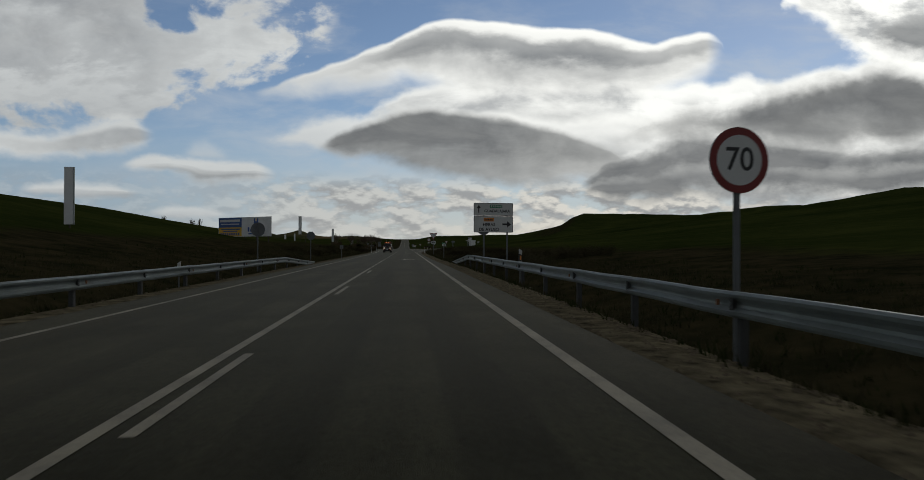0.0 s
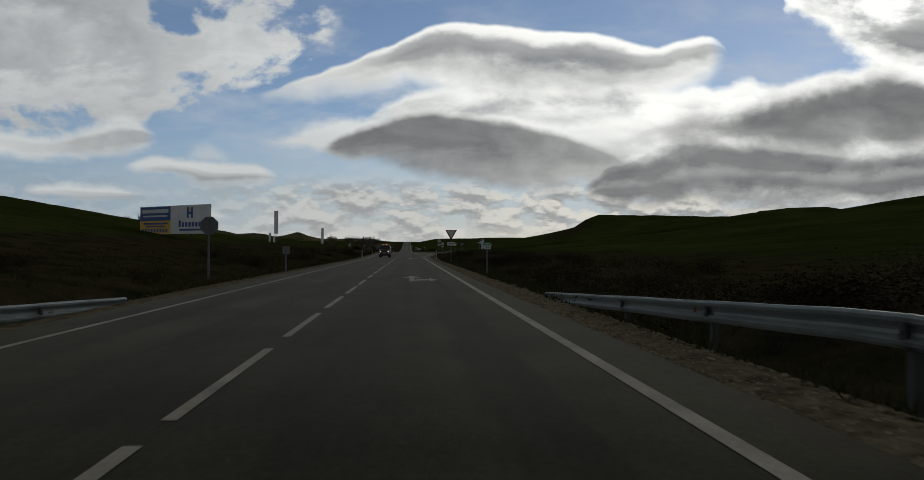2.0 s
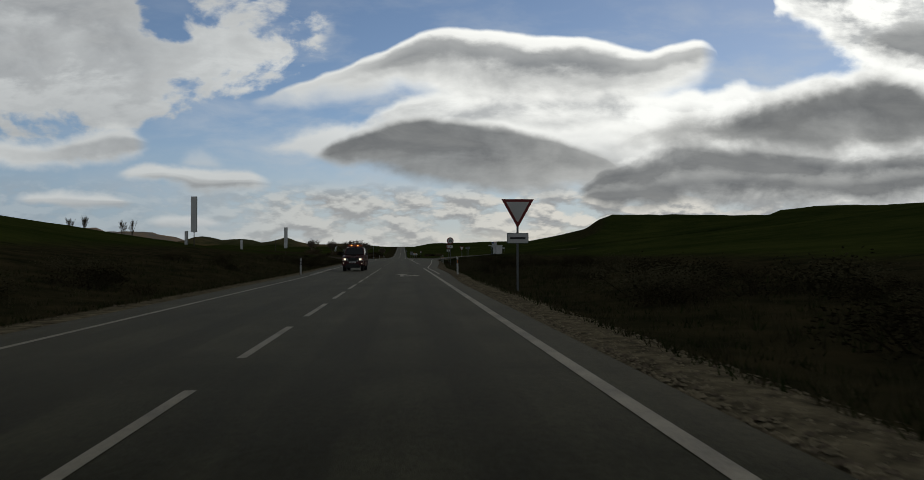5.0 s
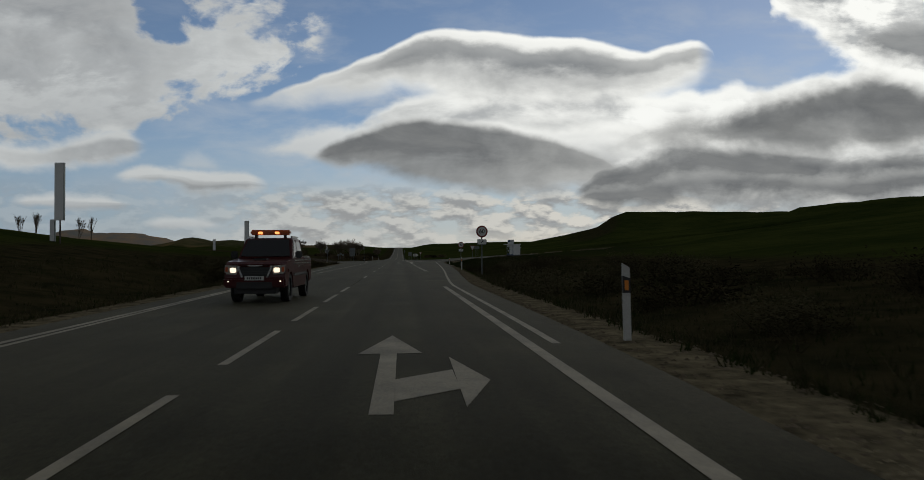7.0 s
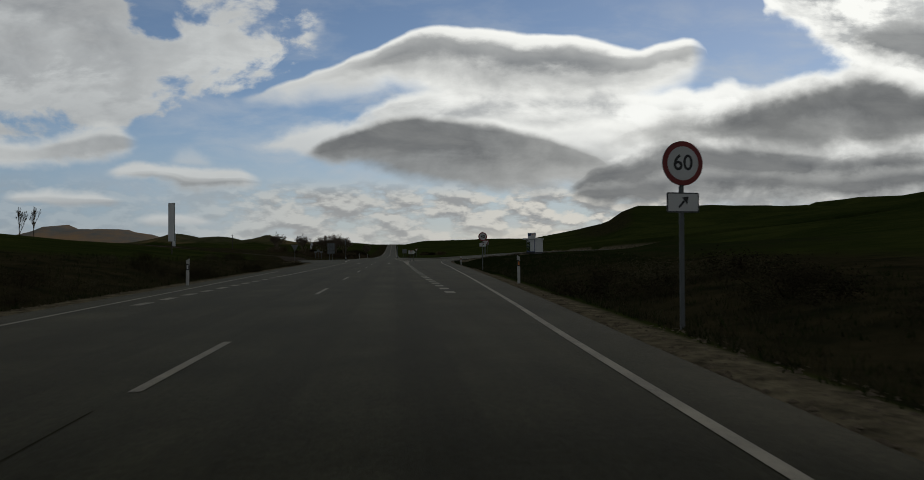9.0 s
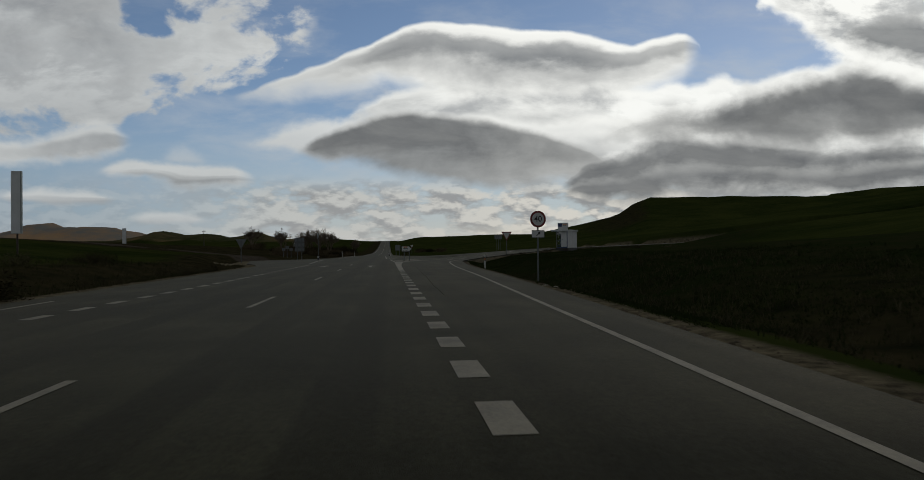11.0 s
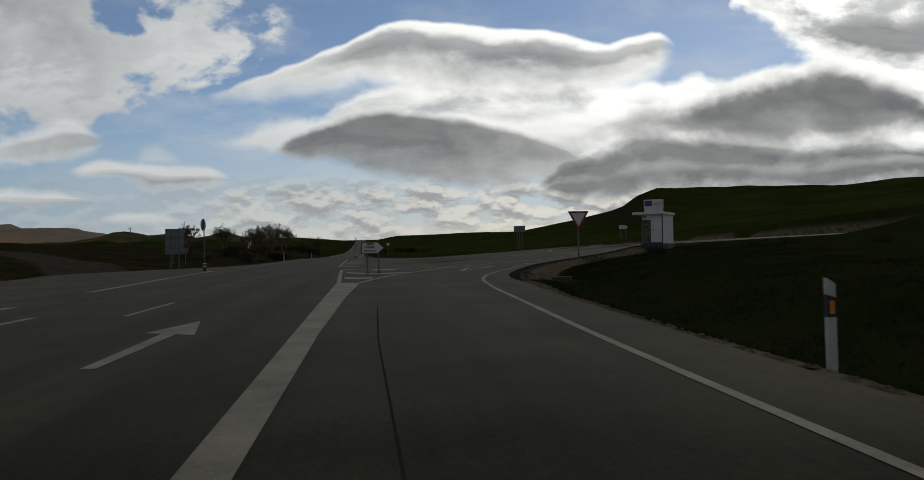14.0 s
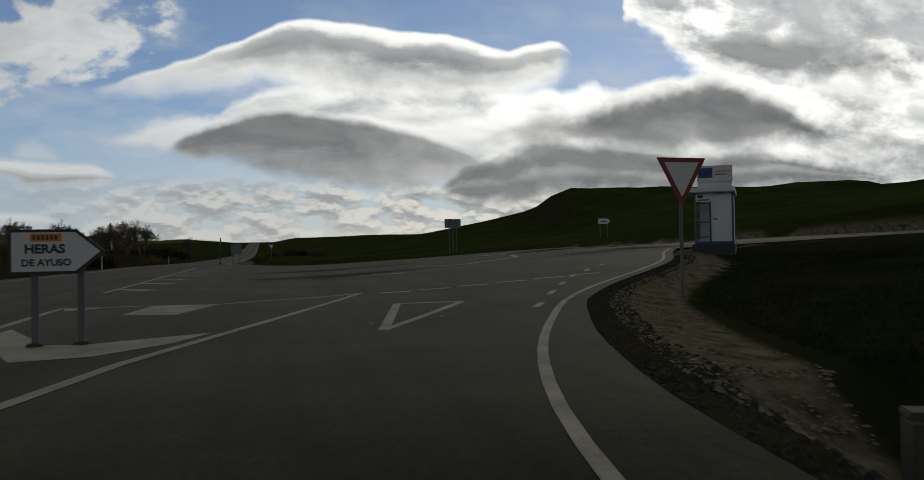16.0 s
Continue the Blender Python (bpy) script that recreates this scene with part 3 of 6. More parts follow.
def land(x, y):
    """Height of the open ground, with values for scrub, gravel, track and distance."""
    lo, hi = edges(min(y, 420)) if y < 3000 else (-4.6, 4.6)
    base = level(y)
    near_r, near_l = x - hi, lo - x
    out = max(near_r, near_l)
    side = 1 if near_r > near_l else -1
    rough = noise.noise(Vector((x * 0.35, y * 0.35, 3))) * 0.09 + noise.noise(Vector((x * 0.06, y * 0.05, 7))) * 0.35
    if x > 0:
        n = max(0.0, (x - 9) / 142)
        hill = along(RIDGE, y) * (0.58 * n + 0.42 * n * n if n < 1 else 1 - 0.1 * step(1, 2.5, n))
        m = min(1.0, max(0.0, (x - 9) / (along(SCARP, y) - 9)))
        ramp = min(1.0, max(0.0, (y - 310) / (along(FRONT, x) - 310))) ** 1.5
        brow = 0.80 * m ** 1.25 + 0.20 * step(0.86, 1.0, m)
        hill = max(hill, along(TABLE, x) * brow * ramp)
        # the ground inside the bend stays below the side road
        inside = step(228, 262, y) * (1 - step(300, 312, y)) * (1 - step(40, 60, x))
        hill += (min(hill, tilt(x) - 0.25) - hill) * inside
        z = base * step(560, 1100, y) + max(hill, tilt(x) if 296 < y < 520 else 0) * (1 - step(900, 1300, y))
    else:
        n = max(0.0, (-x - 6) / 58)
        z = base * step(560, 1100, y) + along(LEFT, y) * (min(1, n) ** 1.2 if n < 1 else 1 + 0.12 * step(1, 3, n)) * (1 - step(700, 1200, y))
    rise = 0.0
    for hx, hy, rx, ry, hz in (HILLS if y > 560 or abs(x) > 400 else ()):
        d = ((x - hx) / rx) ** 2 + ((y - hy) / ry) ** 2
        if d < 9:
            rise = max(rise, hz * ((1 - step(0.35, 2.4, d)) if hz < 25 else (1 - step(0.75, 1.5, d)) * 0.7 + 0.3 * (1 - step(0.8, 3.5, d))) * (1 + 0.12 * noise.noise(Vector((x * 0.02, y * 0.02, 5)))))
    z += rise
    if x < -10 and y > 900:
        for tops, mid, deep in ((MESA, 1580, 260), (KNOLLS, 1190, 200)):
            z = max(z, along(tops, x) * (1 - step(0.05, 1.0, abs(y - mid) / deep)) * (1 + 0.08 * noise.noise(Vector((x * 0.03, y * 0.02, 5)))))
    away = step(0.2, 5.0, out)
    z += rough * away * (1 + 2.5 * step(60, 400, abs(x)))
    # verge, ditch and bank beside the road
    if y >= 520:
        z = base - 0.05 + (z - base) * step(1.0, 45.0, out)
    else:
        verge = surface(min(max(x, lo), hi), y)
        ditch, start = (0.45 if y < 62 else 0.16), 0.9
        if x > 0:
            bend = step(205, 225, y) * (1 - step(258, 266, y))      # the shoulder falls off sharply before the bend
            ditch, start = ditch + 0.24 * bend, start - 0.7 * bend
        z = verge - 0.03 + (z - verge) * step(1.0, 6.0, out) - ditch * step(start, start + 1.1, out) * (1 - step(2.6, 5.0, out))
    if x > 0:
        # a grassy bank inside the bend
        z += 0.40 * step(1.4, 4.8, out) * (1 - step(8, 30, out)) * step(195, 225, y) * (1 - step(268, 292, y))
    if 9 < x < 17 and 262 < y < 276:
        # the hollow in front of the culvert
        s = min(1.0, max(0.0, ((x - 11.4) * 2.04 + (y - 266.7) * 3.7) / 17.9))
        d = math.hypot(x - 11.4 - 2.04 * s, y - 266.7 - 3.7 * s)
        z = min(z, -0.38 - 0.58 * s + 0.75 * max(0.0, d - 0.45))
    if out < 0.0:
        z = surface(x, y) - (0.10 if y < 560 else 0.5)
    elif out < 0.3:
        z = min(z, surface(min(max(x, lo), hi), y) - 0.035)
    wide = along([(-60, 1.2), (150, 1.2), (180, 0.7), (225, 0.35), (262, 0.45), (268, 1.6), (290, 2.0)], y) if x > 0 else 0.9
    gravel = (1 - step(wide - 0.35, wide + 0.45, out)) if y < 420 else 0
    if x > 0 and 265 < y < 292:
        gravel = max(gravel, (1 - step(1.7, 2.7, out)) * step(265, 269, y))
        rim = (1 - step(0.55, 0.95, out + 0.3 * noise.noise(Vector((x * 0.8, y * 0.8, 9))))) * step(266, 268, y)   # crumbled dark edge
        gravel *= 1 - rim
    scrub = (1 - step(7, 30, out)) * step(0.6, 1.6, out) * (1 - step(185, 235, y))
    if x > 0 and 266 < y < 292 and out < 1.3:
        scrub = 1.0
    if x < 0:
        scrub = max(scrub, (1 - step(4, 12, out)) * 0.8)
    if 300 < y < 520 and x < 0:
        scrub = max(scrub, 1 - step(30, 120, -x))
    if x > 0 and 430 < y < 900:
        # rough dark scrub on the steep face of the tableland
        m = (x - 9) / (along(SCARP, y) - 9)
        scrub = max(scrub, 0.62 * step(0.45, 0.9, m) * (1 - step(0.98, 1.05, m)) * step(430, 500, y))
    if x < 0 and 255 < y < 290:
        # dug-over earth at the mouth of the track
        gravel = max(gravel, 1 - step(0.4, 1.0, math.hypot((x + 11.5) / 3.2, (y - 272.0) / 6.5)))
    track = 0.0
    if x < -8 and 262 < y < 400:
        mid = along([(-60, 352), (-33, 324), (-15, 294), (-8, 284)], x)
        track = 1 - step(2.5, 6.0, abs(y - mid) * 0.75)
    # where the bank's grass takes its painted-in shade
    shaded_turf = step(0.5, 1.5, out) * (1 - step(22, 40, out)) * step(190, 225, y) * (1 - step(290, 310, y)) if x > 0 else 0.0
    return z, scrub, gravel, track, (0.4 * step(960, 1120, y) + 0.6 * step(1250, 1400, y)) * step(-20, 90, -x), shaded_turf


def mesh_from(name, verts, faces, mat, smooth=False):
    me = bpy.data.meshes.new(name)
    me.from_pydata(verts, [], faces)
    me.materials.append(mat)
    if smooth:
        me.polygons.foreach_set("use_smooth", [True] * len(me.polygons))
    me.update()
    return me


def attribute(me, name, values):
    me.attributes.new(name, "FLOAT", "POINT").data.foreach_set("value", values)


def spread_steps(start, end, first, growth):
    out, v, d = [], start, first
    while (v < end) if first > 0 else (v > end):
        out.append(v)
        v += d
        d *= growth
    return out + [end]


def build_ground():
    xs = sorted(set([round(-15 + 0.5 * i, 3) for i in range(81)] + [-720.0 + 9 * i for i in range(66)] + spread_steps(-15.0, -3200, -0.7, 1.09) + spread_steps(25.0, 3200, 0.8, 1.08)))
    ys = sorted(set([round(-45 + 1.25 * i, 3) for i in range(321)] + spread_steps(355.0, 4200, 2.0, 1.05) + [-70.0, -120.0, -250.0, -600.0, -1500.0]))
    verts, values = [], [[] for _ in range(5)]
    for y in ys:
        for x in xs:
            z, *v = land(x, y)
            verts.append((x, y, z))
            for store, one in zip(values, v):
                store.append(one)
    w = len(xs)
    faces = [(j * w + i, j * w + i + 1, (j + 1) * w + i + 1, (j + 1) * w + i) for j in range(len(ys) - 1) for i in range(w - 1)]
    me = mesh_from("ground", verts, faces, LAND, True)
    for name, v in zip(("scrub", "gravel", "track", "far", "shaded_turf"), values):
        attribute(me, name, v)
    return tagged(new("ground", me), "green fields and scrub verges rolling up to low hills", "ground", kind="structure")


ground = build_ground()


def build_road():
    """The asphalt, a sheet with turned-down rims, in spans across the road."""
    ys = [round(-60 + 1.0 * i, 3) for i in range(421)] + spread_steps(362.0, 1400, 6.0, 1.03)
    verts, faces, wheel, dust = [], [], [], []
    cols = 84
    before = None
    for y in ys:
        lo, hi = edges(y) if y < 700 else (-4.6, 4.6)
        row = []
        marks = [lo + (hi - lo) * i / cols for i in range(cols + 1)]
        for i, x in enumerate([lo] + marks + [hi]):
            z = surface(x, y)
            if i in (0, cols + 2):
                z -= 0.22
            row.append(len(verts))
            verts.append((x, y, z))
            lane = min(abs(x - 1.2), abs(x - 2.75), abs(x + 1.2), abs(x + 2.75))
            wheel.append(1 - step(0.1, 0.55, lane))
            dust.append(1 - step(0.0, 0.75, min(x - lo, hi - x)))
        if before:
            faces += [(before[i], before[i + 1], row[i + 1], row[i]) for i in range(cols + 2)]
        before = row
    me = mesh_from("road", verts, faces, ASPHALT)
    attribute(me, "wheel", wheel)
    attribute(me, "dust", dust)
    return tagged(new("road", me), "worn grey two-lane asphalt road with a wide junction", "road", kind="structure")


road = build_road()

# ---- road markings ----
def part(name, bm, mat, parent, label=""):
    """One mesh object out of a bmesh, under a thing or a part."""
    me = bpy.data.meshes.new(name)
    bm.to_mesh(me)
    bm.free()
    for one in (mat if isinstance(mat, (list, tuple)) else [mat]):
        me.materials.append(one)
    ob = new(name, me)
    ob.parent = parent
    return tagged(ob, label) if label else ob


def thing(name, x, y, z=None, turn=0.0, label="", category="", group=""):
    ob = new(name)
    ob.empty_display_size = 0.2
    ob.matrix_basis = pose(x, y, land(x, y)[0] if z is None else z, 0, 0, turn)
    return tagged(ob, label, category, group)


def stripe(bm, points, width, lift=0.006):
    """A painted band along points, laid on the road."""
    pts = [Vector((x, y, 0)) for x, y in points]
    fine = []
    for a, b in zip(pts, pts[1:]):
        n = max(1, round((b - a).length / 0.8))
        fine += [a.lerp(b, i / n) for i in range(n)]
    fine.append(pts[-1])
    rows = []
    for i, p in enumerate(fine):
        d = (fine[min(i + 1, len(fine) - 1)] - fine[max(i - 1, 0)]).normalized()
        side = Vector((d.y, -d.x, 0)) * width / 2
        row = []
        for q in (p - side, p + side):
            row.append(bm.verts.new((q.x, q.y, surface(q.x, q.y) + lift)))
        rows.append(row)
    for a, b in zip(rows, rows[1:]):
        bm.faces.new((a[0], a[1], b[1], b[0]))


def patch(bm, corners, lift=0.006):
    bm.faces.new([bm.verts.new((x, y, surface(x, y) + lift)) for x, y in corners])


def marking(name, label, make):
    bm = bmesh.new()
    make(bm)
    bmesh.ops.recalc_face_normals(bm, faces=bm.faces)
    ob = part(name, bm, PAINT, None)
    return tagged(ob, label, "road marking", kind="structure")


def offset(rows, a, b, shift=0.0):
    return [(along(rows, a) + shift, a)] + [(x + shift, y) for y, x in rows if a < y < b] + [(along(rows, b) + shift, b)]


marking("edge_line_right", "worn white edge line along the right of the road", lambda bm: stripe(bm, offset(LINE_R, 137.4, 297), 0.13))
marking("lane_line_right", "worn white line along the right of the lane", lambda bm: stripe(bm, [(3.92, -50), (3.90, 140), (3.87, 156.7)], 0.17))
marking("short_line_left", "worn white line along the left of the lane", lambda bm: stripe(bm, [(-3.85, 138), (-4.05, 147), (-4.35, 157)], 0.14))
marking("edge_line_left", "worn white edge line along the left of the road", lambda bm: stripe(bm, offset(LINE_L, -50, 214), 0.12))
marking("edge_line_far_left", "worn white edge line beyond the junction", lambda bm: stripe(bm, offset(FAR_L, 305, 900, 0.9), 0.16))
marking("edge_line_far_right", "worn white edge line beyond the junction", lambda bm: stripe(bm, offset(FAR_R, 340, 900, -0.9), 0.16))
marking("centre_line_solid", "solid white centre line", lambda bm: stripe(bm, [(0, -50), (0, 43.2)], 0.13))
marking("centre_line_far", "solid white centre line climbing the far hill", lambda bm: stripe(bm, [(0, 420), (0, 1000)], 0.15))


def dash(name, label, x, y, long, wide):
    ob = marking(name, label, lambda bm: stripe(bm, [(x, y), (x, y + long)], wide))
    return tagged(ob, group=label + "s")


for y in (-24.0, -9.5, 5.0, 19.4, 34.5):
    dash("centre_dash", "white dash beside the solid centre line", 0.25, y, 3.8, 0.11)
for i in range(20):
    y = along([(0, 43.9), (4, 64.5), (8, 88.0), (14, 124.3), (19, 153.2), (21, 164.3)], i)
    dash("lane_dash", "white dash of the broken centre line", 0.0, y, 3.9, 0.12)
for y in (169.3, 185.1, 197.6, 210.6, 225.3, 239.6, 254.4):
    dash("lane_dash", "white dash of the broken centre line", 0.0, y, 3.8, 0.12)
for i in range(24):
    y = 185.2 + 2.25 * i
    dash("turn_lane_block", "short wide white block between the lanes", along([(184, 4.18), (200, 3.98), (210, 3.93), (242, 3.91)], y), y, 1.1, 0.32)
for i in range(37):
    y = 181.0 + 2.11 * i
    dash("turn_lane_block", "short wide white block between the lanes", along([(184, -3.95), (225, -3.62), (262, -3.75)], y), y, 1.05, 0.26)


def arrow_at(name, x, y):
    def make(bm):
        # shaft and straight head
        patch(bm, [(x - 0.11, y), (x + 0.09, y), (x + 0.10, y + 3.65), (x - 0.11, y + 3.65)])
        patch(bm, [(x - 0.40, y + 3.65), (x + 0.43, y + 3.65), (x + 0.02, y + 5.8)])
        # branch to the right with its head
        patch(bm, [(x + 0.09, y + 0.52), (x + 0.72, y + 1.06), (x + 0.72, y + 2.24), (x + 0.09, y + 1.65)])
        patch(bm, [(x + 0.70, y + 0.22), (x + 1.06, y + 1.52), (x + 0.75, y + 3.25)])
    return marking(name, "white arrow painted on the lane, straight on and right", make)


arrow_at("lane_arrow_first", 1.90, 67.3)
arrow_at("lane_arrow_second", 1.93, 132.95)


def gore(bm):
    stripe(bm, [(3.80, 267.3), (3.69, 271.1), (3.5, 278), (3.35, 285.0), (5.3, 284.9), (6.9, 284.6), (8.0, 285.4), (9.3, 285.8), (10.6, 286.6)], 0.18)
    stripe(bm, [(4.62, 266.6), (4.97, 268.8), (5.73, 272.3), (6.37, 274.9), (7.58, 278.3), (10.7, 286.8)], 0.18)


marking("gore_outline", "white outline of the traffic island painted on the road", gore)
marking("gore_wedge", "broad white wedge that parts the turning lane",
        lambda bm: [patch(bm, c) for c in ([(3.75, 239.3), (4.07, 239.2), (4.12, 250), (3.73, 250)], [(3.73, 250), (4.12, 250), (4.28, 258), (3.72, 258)],
                                           [(3.72, 258), (4.28, 258), (4.60, 266.5), (3.72, 267.3)])])
for outline in ([(3.9, 271.0), (3.85, 272.9), (4.41, 271.9), (5.29, 272.05), (5.06, 270.4), (4.41, 269.95)],
                [(3.75, 278.6), (3.78, 280.0), (5.0, 277.3), (5.52, 277.1), (7.2, 278.0), (6.75, 276.8), (5.95, 275.75), (5.05, 275.55)],
                [(5.12, 282.3), (5.39, 284.8), (6.9, 284.5), (6.25, 281.9)], [(3.45, 284.9), (3.65, 284.0), (4.4, 284.75)]):
    marking("chevron", "white chevron inside the painted island", lambda bm: patch(bm, outline))
marking("yield_triangle", "white give-way triangle painted before the side road",
        lambda bm: [stripe(bm, [(10.9, 282.1), (12.2, 281.3)], 0.18), stripe(bm, [(12.2, 281.3), (9.8, 277.1)], 0.18), stripe(bm, [(9.8, 277.1), (10.9, 282.1)], 0.18)])
for i in range(6):
    dash_y = 286.2 - 0.02 * i
    tagged(marking("yield_dash", "white give-way dash across the mouth of the lane",
                   lambda bm: stripe(bm, [(11.1 + 1.15 * i, dash_y), (11.95 + 1.15 * i, dash_y - 0.3)], 0.3)), group="give-way dashes")
for i in range(6):
    a = [(12.9, 278.6), (14.1, 280.9), (15.3, 283.1), (16.6, 285.4), (17.9, 287.2), (19.4, 289.2)][i]
    tagged(marking("edge_dash", "short white dash beside the edge line",
                   lambda bm: stripe(bm, [a, (a[0] + 0.42, a[1] + 0.75)], 0.14)), group="short edge dashes")
marking("far_gore", "white lines of the island across the side road",
        lambda bm: [stripe(bm, [(9.7, 301.5), (14.0, 297.8)], 0.5), stripe(bm, [(15.8, 303.5), (17.6, 301.0), (21.5, 304), (22.6, 308)], 0.3), stripe(bm, [(21.3, 312), (23, 310)], 0.5)])
for i in range(6):
    y = 293 + 5.2 * i
    marking("ladder_bar", "white bar of the painted island beyond the junction", lambda bm: stripe(bm, [(3.0, y + 1.5), (4.2 + 0.1 * i, y)], 0.6))
marking("ladder_line", "white line of the painted island beyond the junction", lambda bm: stripe(bm, [(2.9, 292), (2.6, 330)], 0.18))
marking("left_island_line", "white line round the mouth of the track", lambda bm: stripe(bm, [(-4.3, 264.5), (-4.35, 266), (-4.9, 277), (-5.0, 283), (-5.2, 289)], 0.25))
marking("tar_seam_centre", "dark tar seam along the middle of the road", lambda bm: stripe(bm, [(0.0, 157), (0.02, 163), (-0.05, 168.5)], 0.022, 0.003)).data.materials[0] = TAR
marking("tar_seam_line", "dark tar seam along the turning lane", lambda bm: stripe(bm, [(4.66, 214), (4.70, 217), (4.68, 219), (4.74, 221), (4.76, 222.4), (4.8, 224.2), (4.83, 226), (4.89, 228), (4.87, 229.9), (4.93, 233), (4.96, 236), (5.04, 240), (5.04, 243), (5.0, 249), (5.08, 255)], 0.02, 0.003)).data.materials[0] = TAR

marking("lane_arrow_far", "white straight arrow painted on the lane",
        lambda bm: [patch(bm, [(1.69, 247.4), (1.87, 247.4), (1.90, 250.75), (1.66, 250.85)]), patch(bm, [(1.35, 251.0), (2.22, 250.5), (1.81, 252.85)])])
marking("oncoming_arrow", "white arrow painted on the oncoming lane",
        lambda bm: [patch(bm, [(-1.97, 251.3), (-1.77, 251.3), (-1.78, 254.7), (-1.95, 254.7)]), patch(bm, [(-2.25, 251.3), (-1.84, 249.3), (-1.45, 251.3)])])

# ---- building helpers ----
def box(bm, x0, y0, z0, x1, y1, z1, bevel=0.0):
    r = bmesh.ops.create_cube(bm, size=1)
    for v in r["verts"]:
        v.co = Vector((x0 + (v.co.x + 0.5) * (x1 - x0), y0 + (v.co.y + 0.5) * (y1 - y0), z0 + (v.co.z + 0.5) * (z1 - z0)))
    if bevel:
        bmesh.ops.bevel(bm, geom=list({e for v in r["verts"] for e in v.link_edges}), offset=bevel, segments=2, affect="EDGES")
    return bm


def slab(bm, outline, y0, y1, mat=0):
    """An upright plate: outline in x, z; from y0 (front) to y1."""
    front = [bm.verts.new((x, y0, z)) for x, z in outline]
    back = [bm.verts.new((x, y1, z)) for x, z in outline]
    fs = [bm.faces.new(front), bm.faces.new(back[::-1])]
    n = len(front)
    for i in range(n):
        fs.append(bm.faces.new((front[i], back[i], back[(i + 1) % n], front[(i + 1) % n])))
    for f in fs:
        f.material_index = mat
    return bm


def tube(bm, x, y, z0, z1, r0, r1=None, sides=12):
    r1 = r0 if r1 is None else r1
    a = [bm.verts.new((x + r0 * math.cos(2 * math.pi * i / sides), y + r0 * math.sin(2 * math.pi * i / sides), z0)) for i in range(sides)]
    b = [bm.verts.new((x + r1 * math.cos(2 * math.pi * i / sides), y + r1 * math.sin(2 * math.pi * i / sides), z1)) for i in range(sides)]
    for i in range(sides):
        bm.faces.new((a[i], a[(i + 1) % sides], b[(i + 1) % sides], b[i]))
    bm.faces.new(a[::-1])
    bm.faces.new(b)
    return bm


def disc(r, z, sides=40):
    return [(r * math.cos(2 * math.pi * i / sides), z + r * math.sin(2 * math.pi * i / sides)) for i in range(sides)]


def rounded(x0, z0, x1, z1, r, n=5):
    out = []
    for cx, cz, a in ((x1 - r, z1 - r, 0), (x0 + r, z1 - r, 90), (x0 + r, z0 + r, 180), (x1 - r, z0 + r, 270)):
        out += [(cx + r * math.cos(radians(a + 90 * i / n)), cz + r * math.sin(radians(a + 90 * i / n))) for i in range(n + 1)]
    return out


def words(text, size, parent, x, y, z, mat=None, name="lettering", bold=0.004):
    """Flat letters on an upright plate, centred on x."""
    c = bpy.data.curves.new(name, "FONT")
    c.body, c.size, c.align_x, c.align_y, c.extrude, c.offset = text, size, "CENTER", "CENTER", 0.001, bold
    tmp = new(name, c)
    bpy.context.view_layer.update()
    me = bpy.data.meshes.new_from_object(tmp.evaluated_get(bpy.context.evaluated_depsgraph_get()))
    bpy.data.objects.remove(tmp)
    me.materials.clear()
    me.materials.append(mat or BLACK)
    ob = new(name, me)
    ob.parent = parent
    ob.matrix_basis = pose(x, y, z, 90, 0, 0)
    return ob


def clamp_bands(parent, heights, x=0.0, y=0.0):
    for z in heights:
        bm = bmesh.new()
        box(bm, x - 0.06, y - 0.055, z - 0.025, x + 0.06, y + 0.05, z + 0.025, 0.006)
        part("bracket", bm, POST, parent)


def sign_post(parent, height, x=0.0, y=0.0, below=0.6, w=0.04):
    bm = bmesh.new()
    box(bm, x - w, y - w * 0.6, -below, x + w, y + w * 0.6, height, 0.008)
    return part("post", bm, POST, parent)


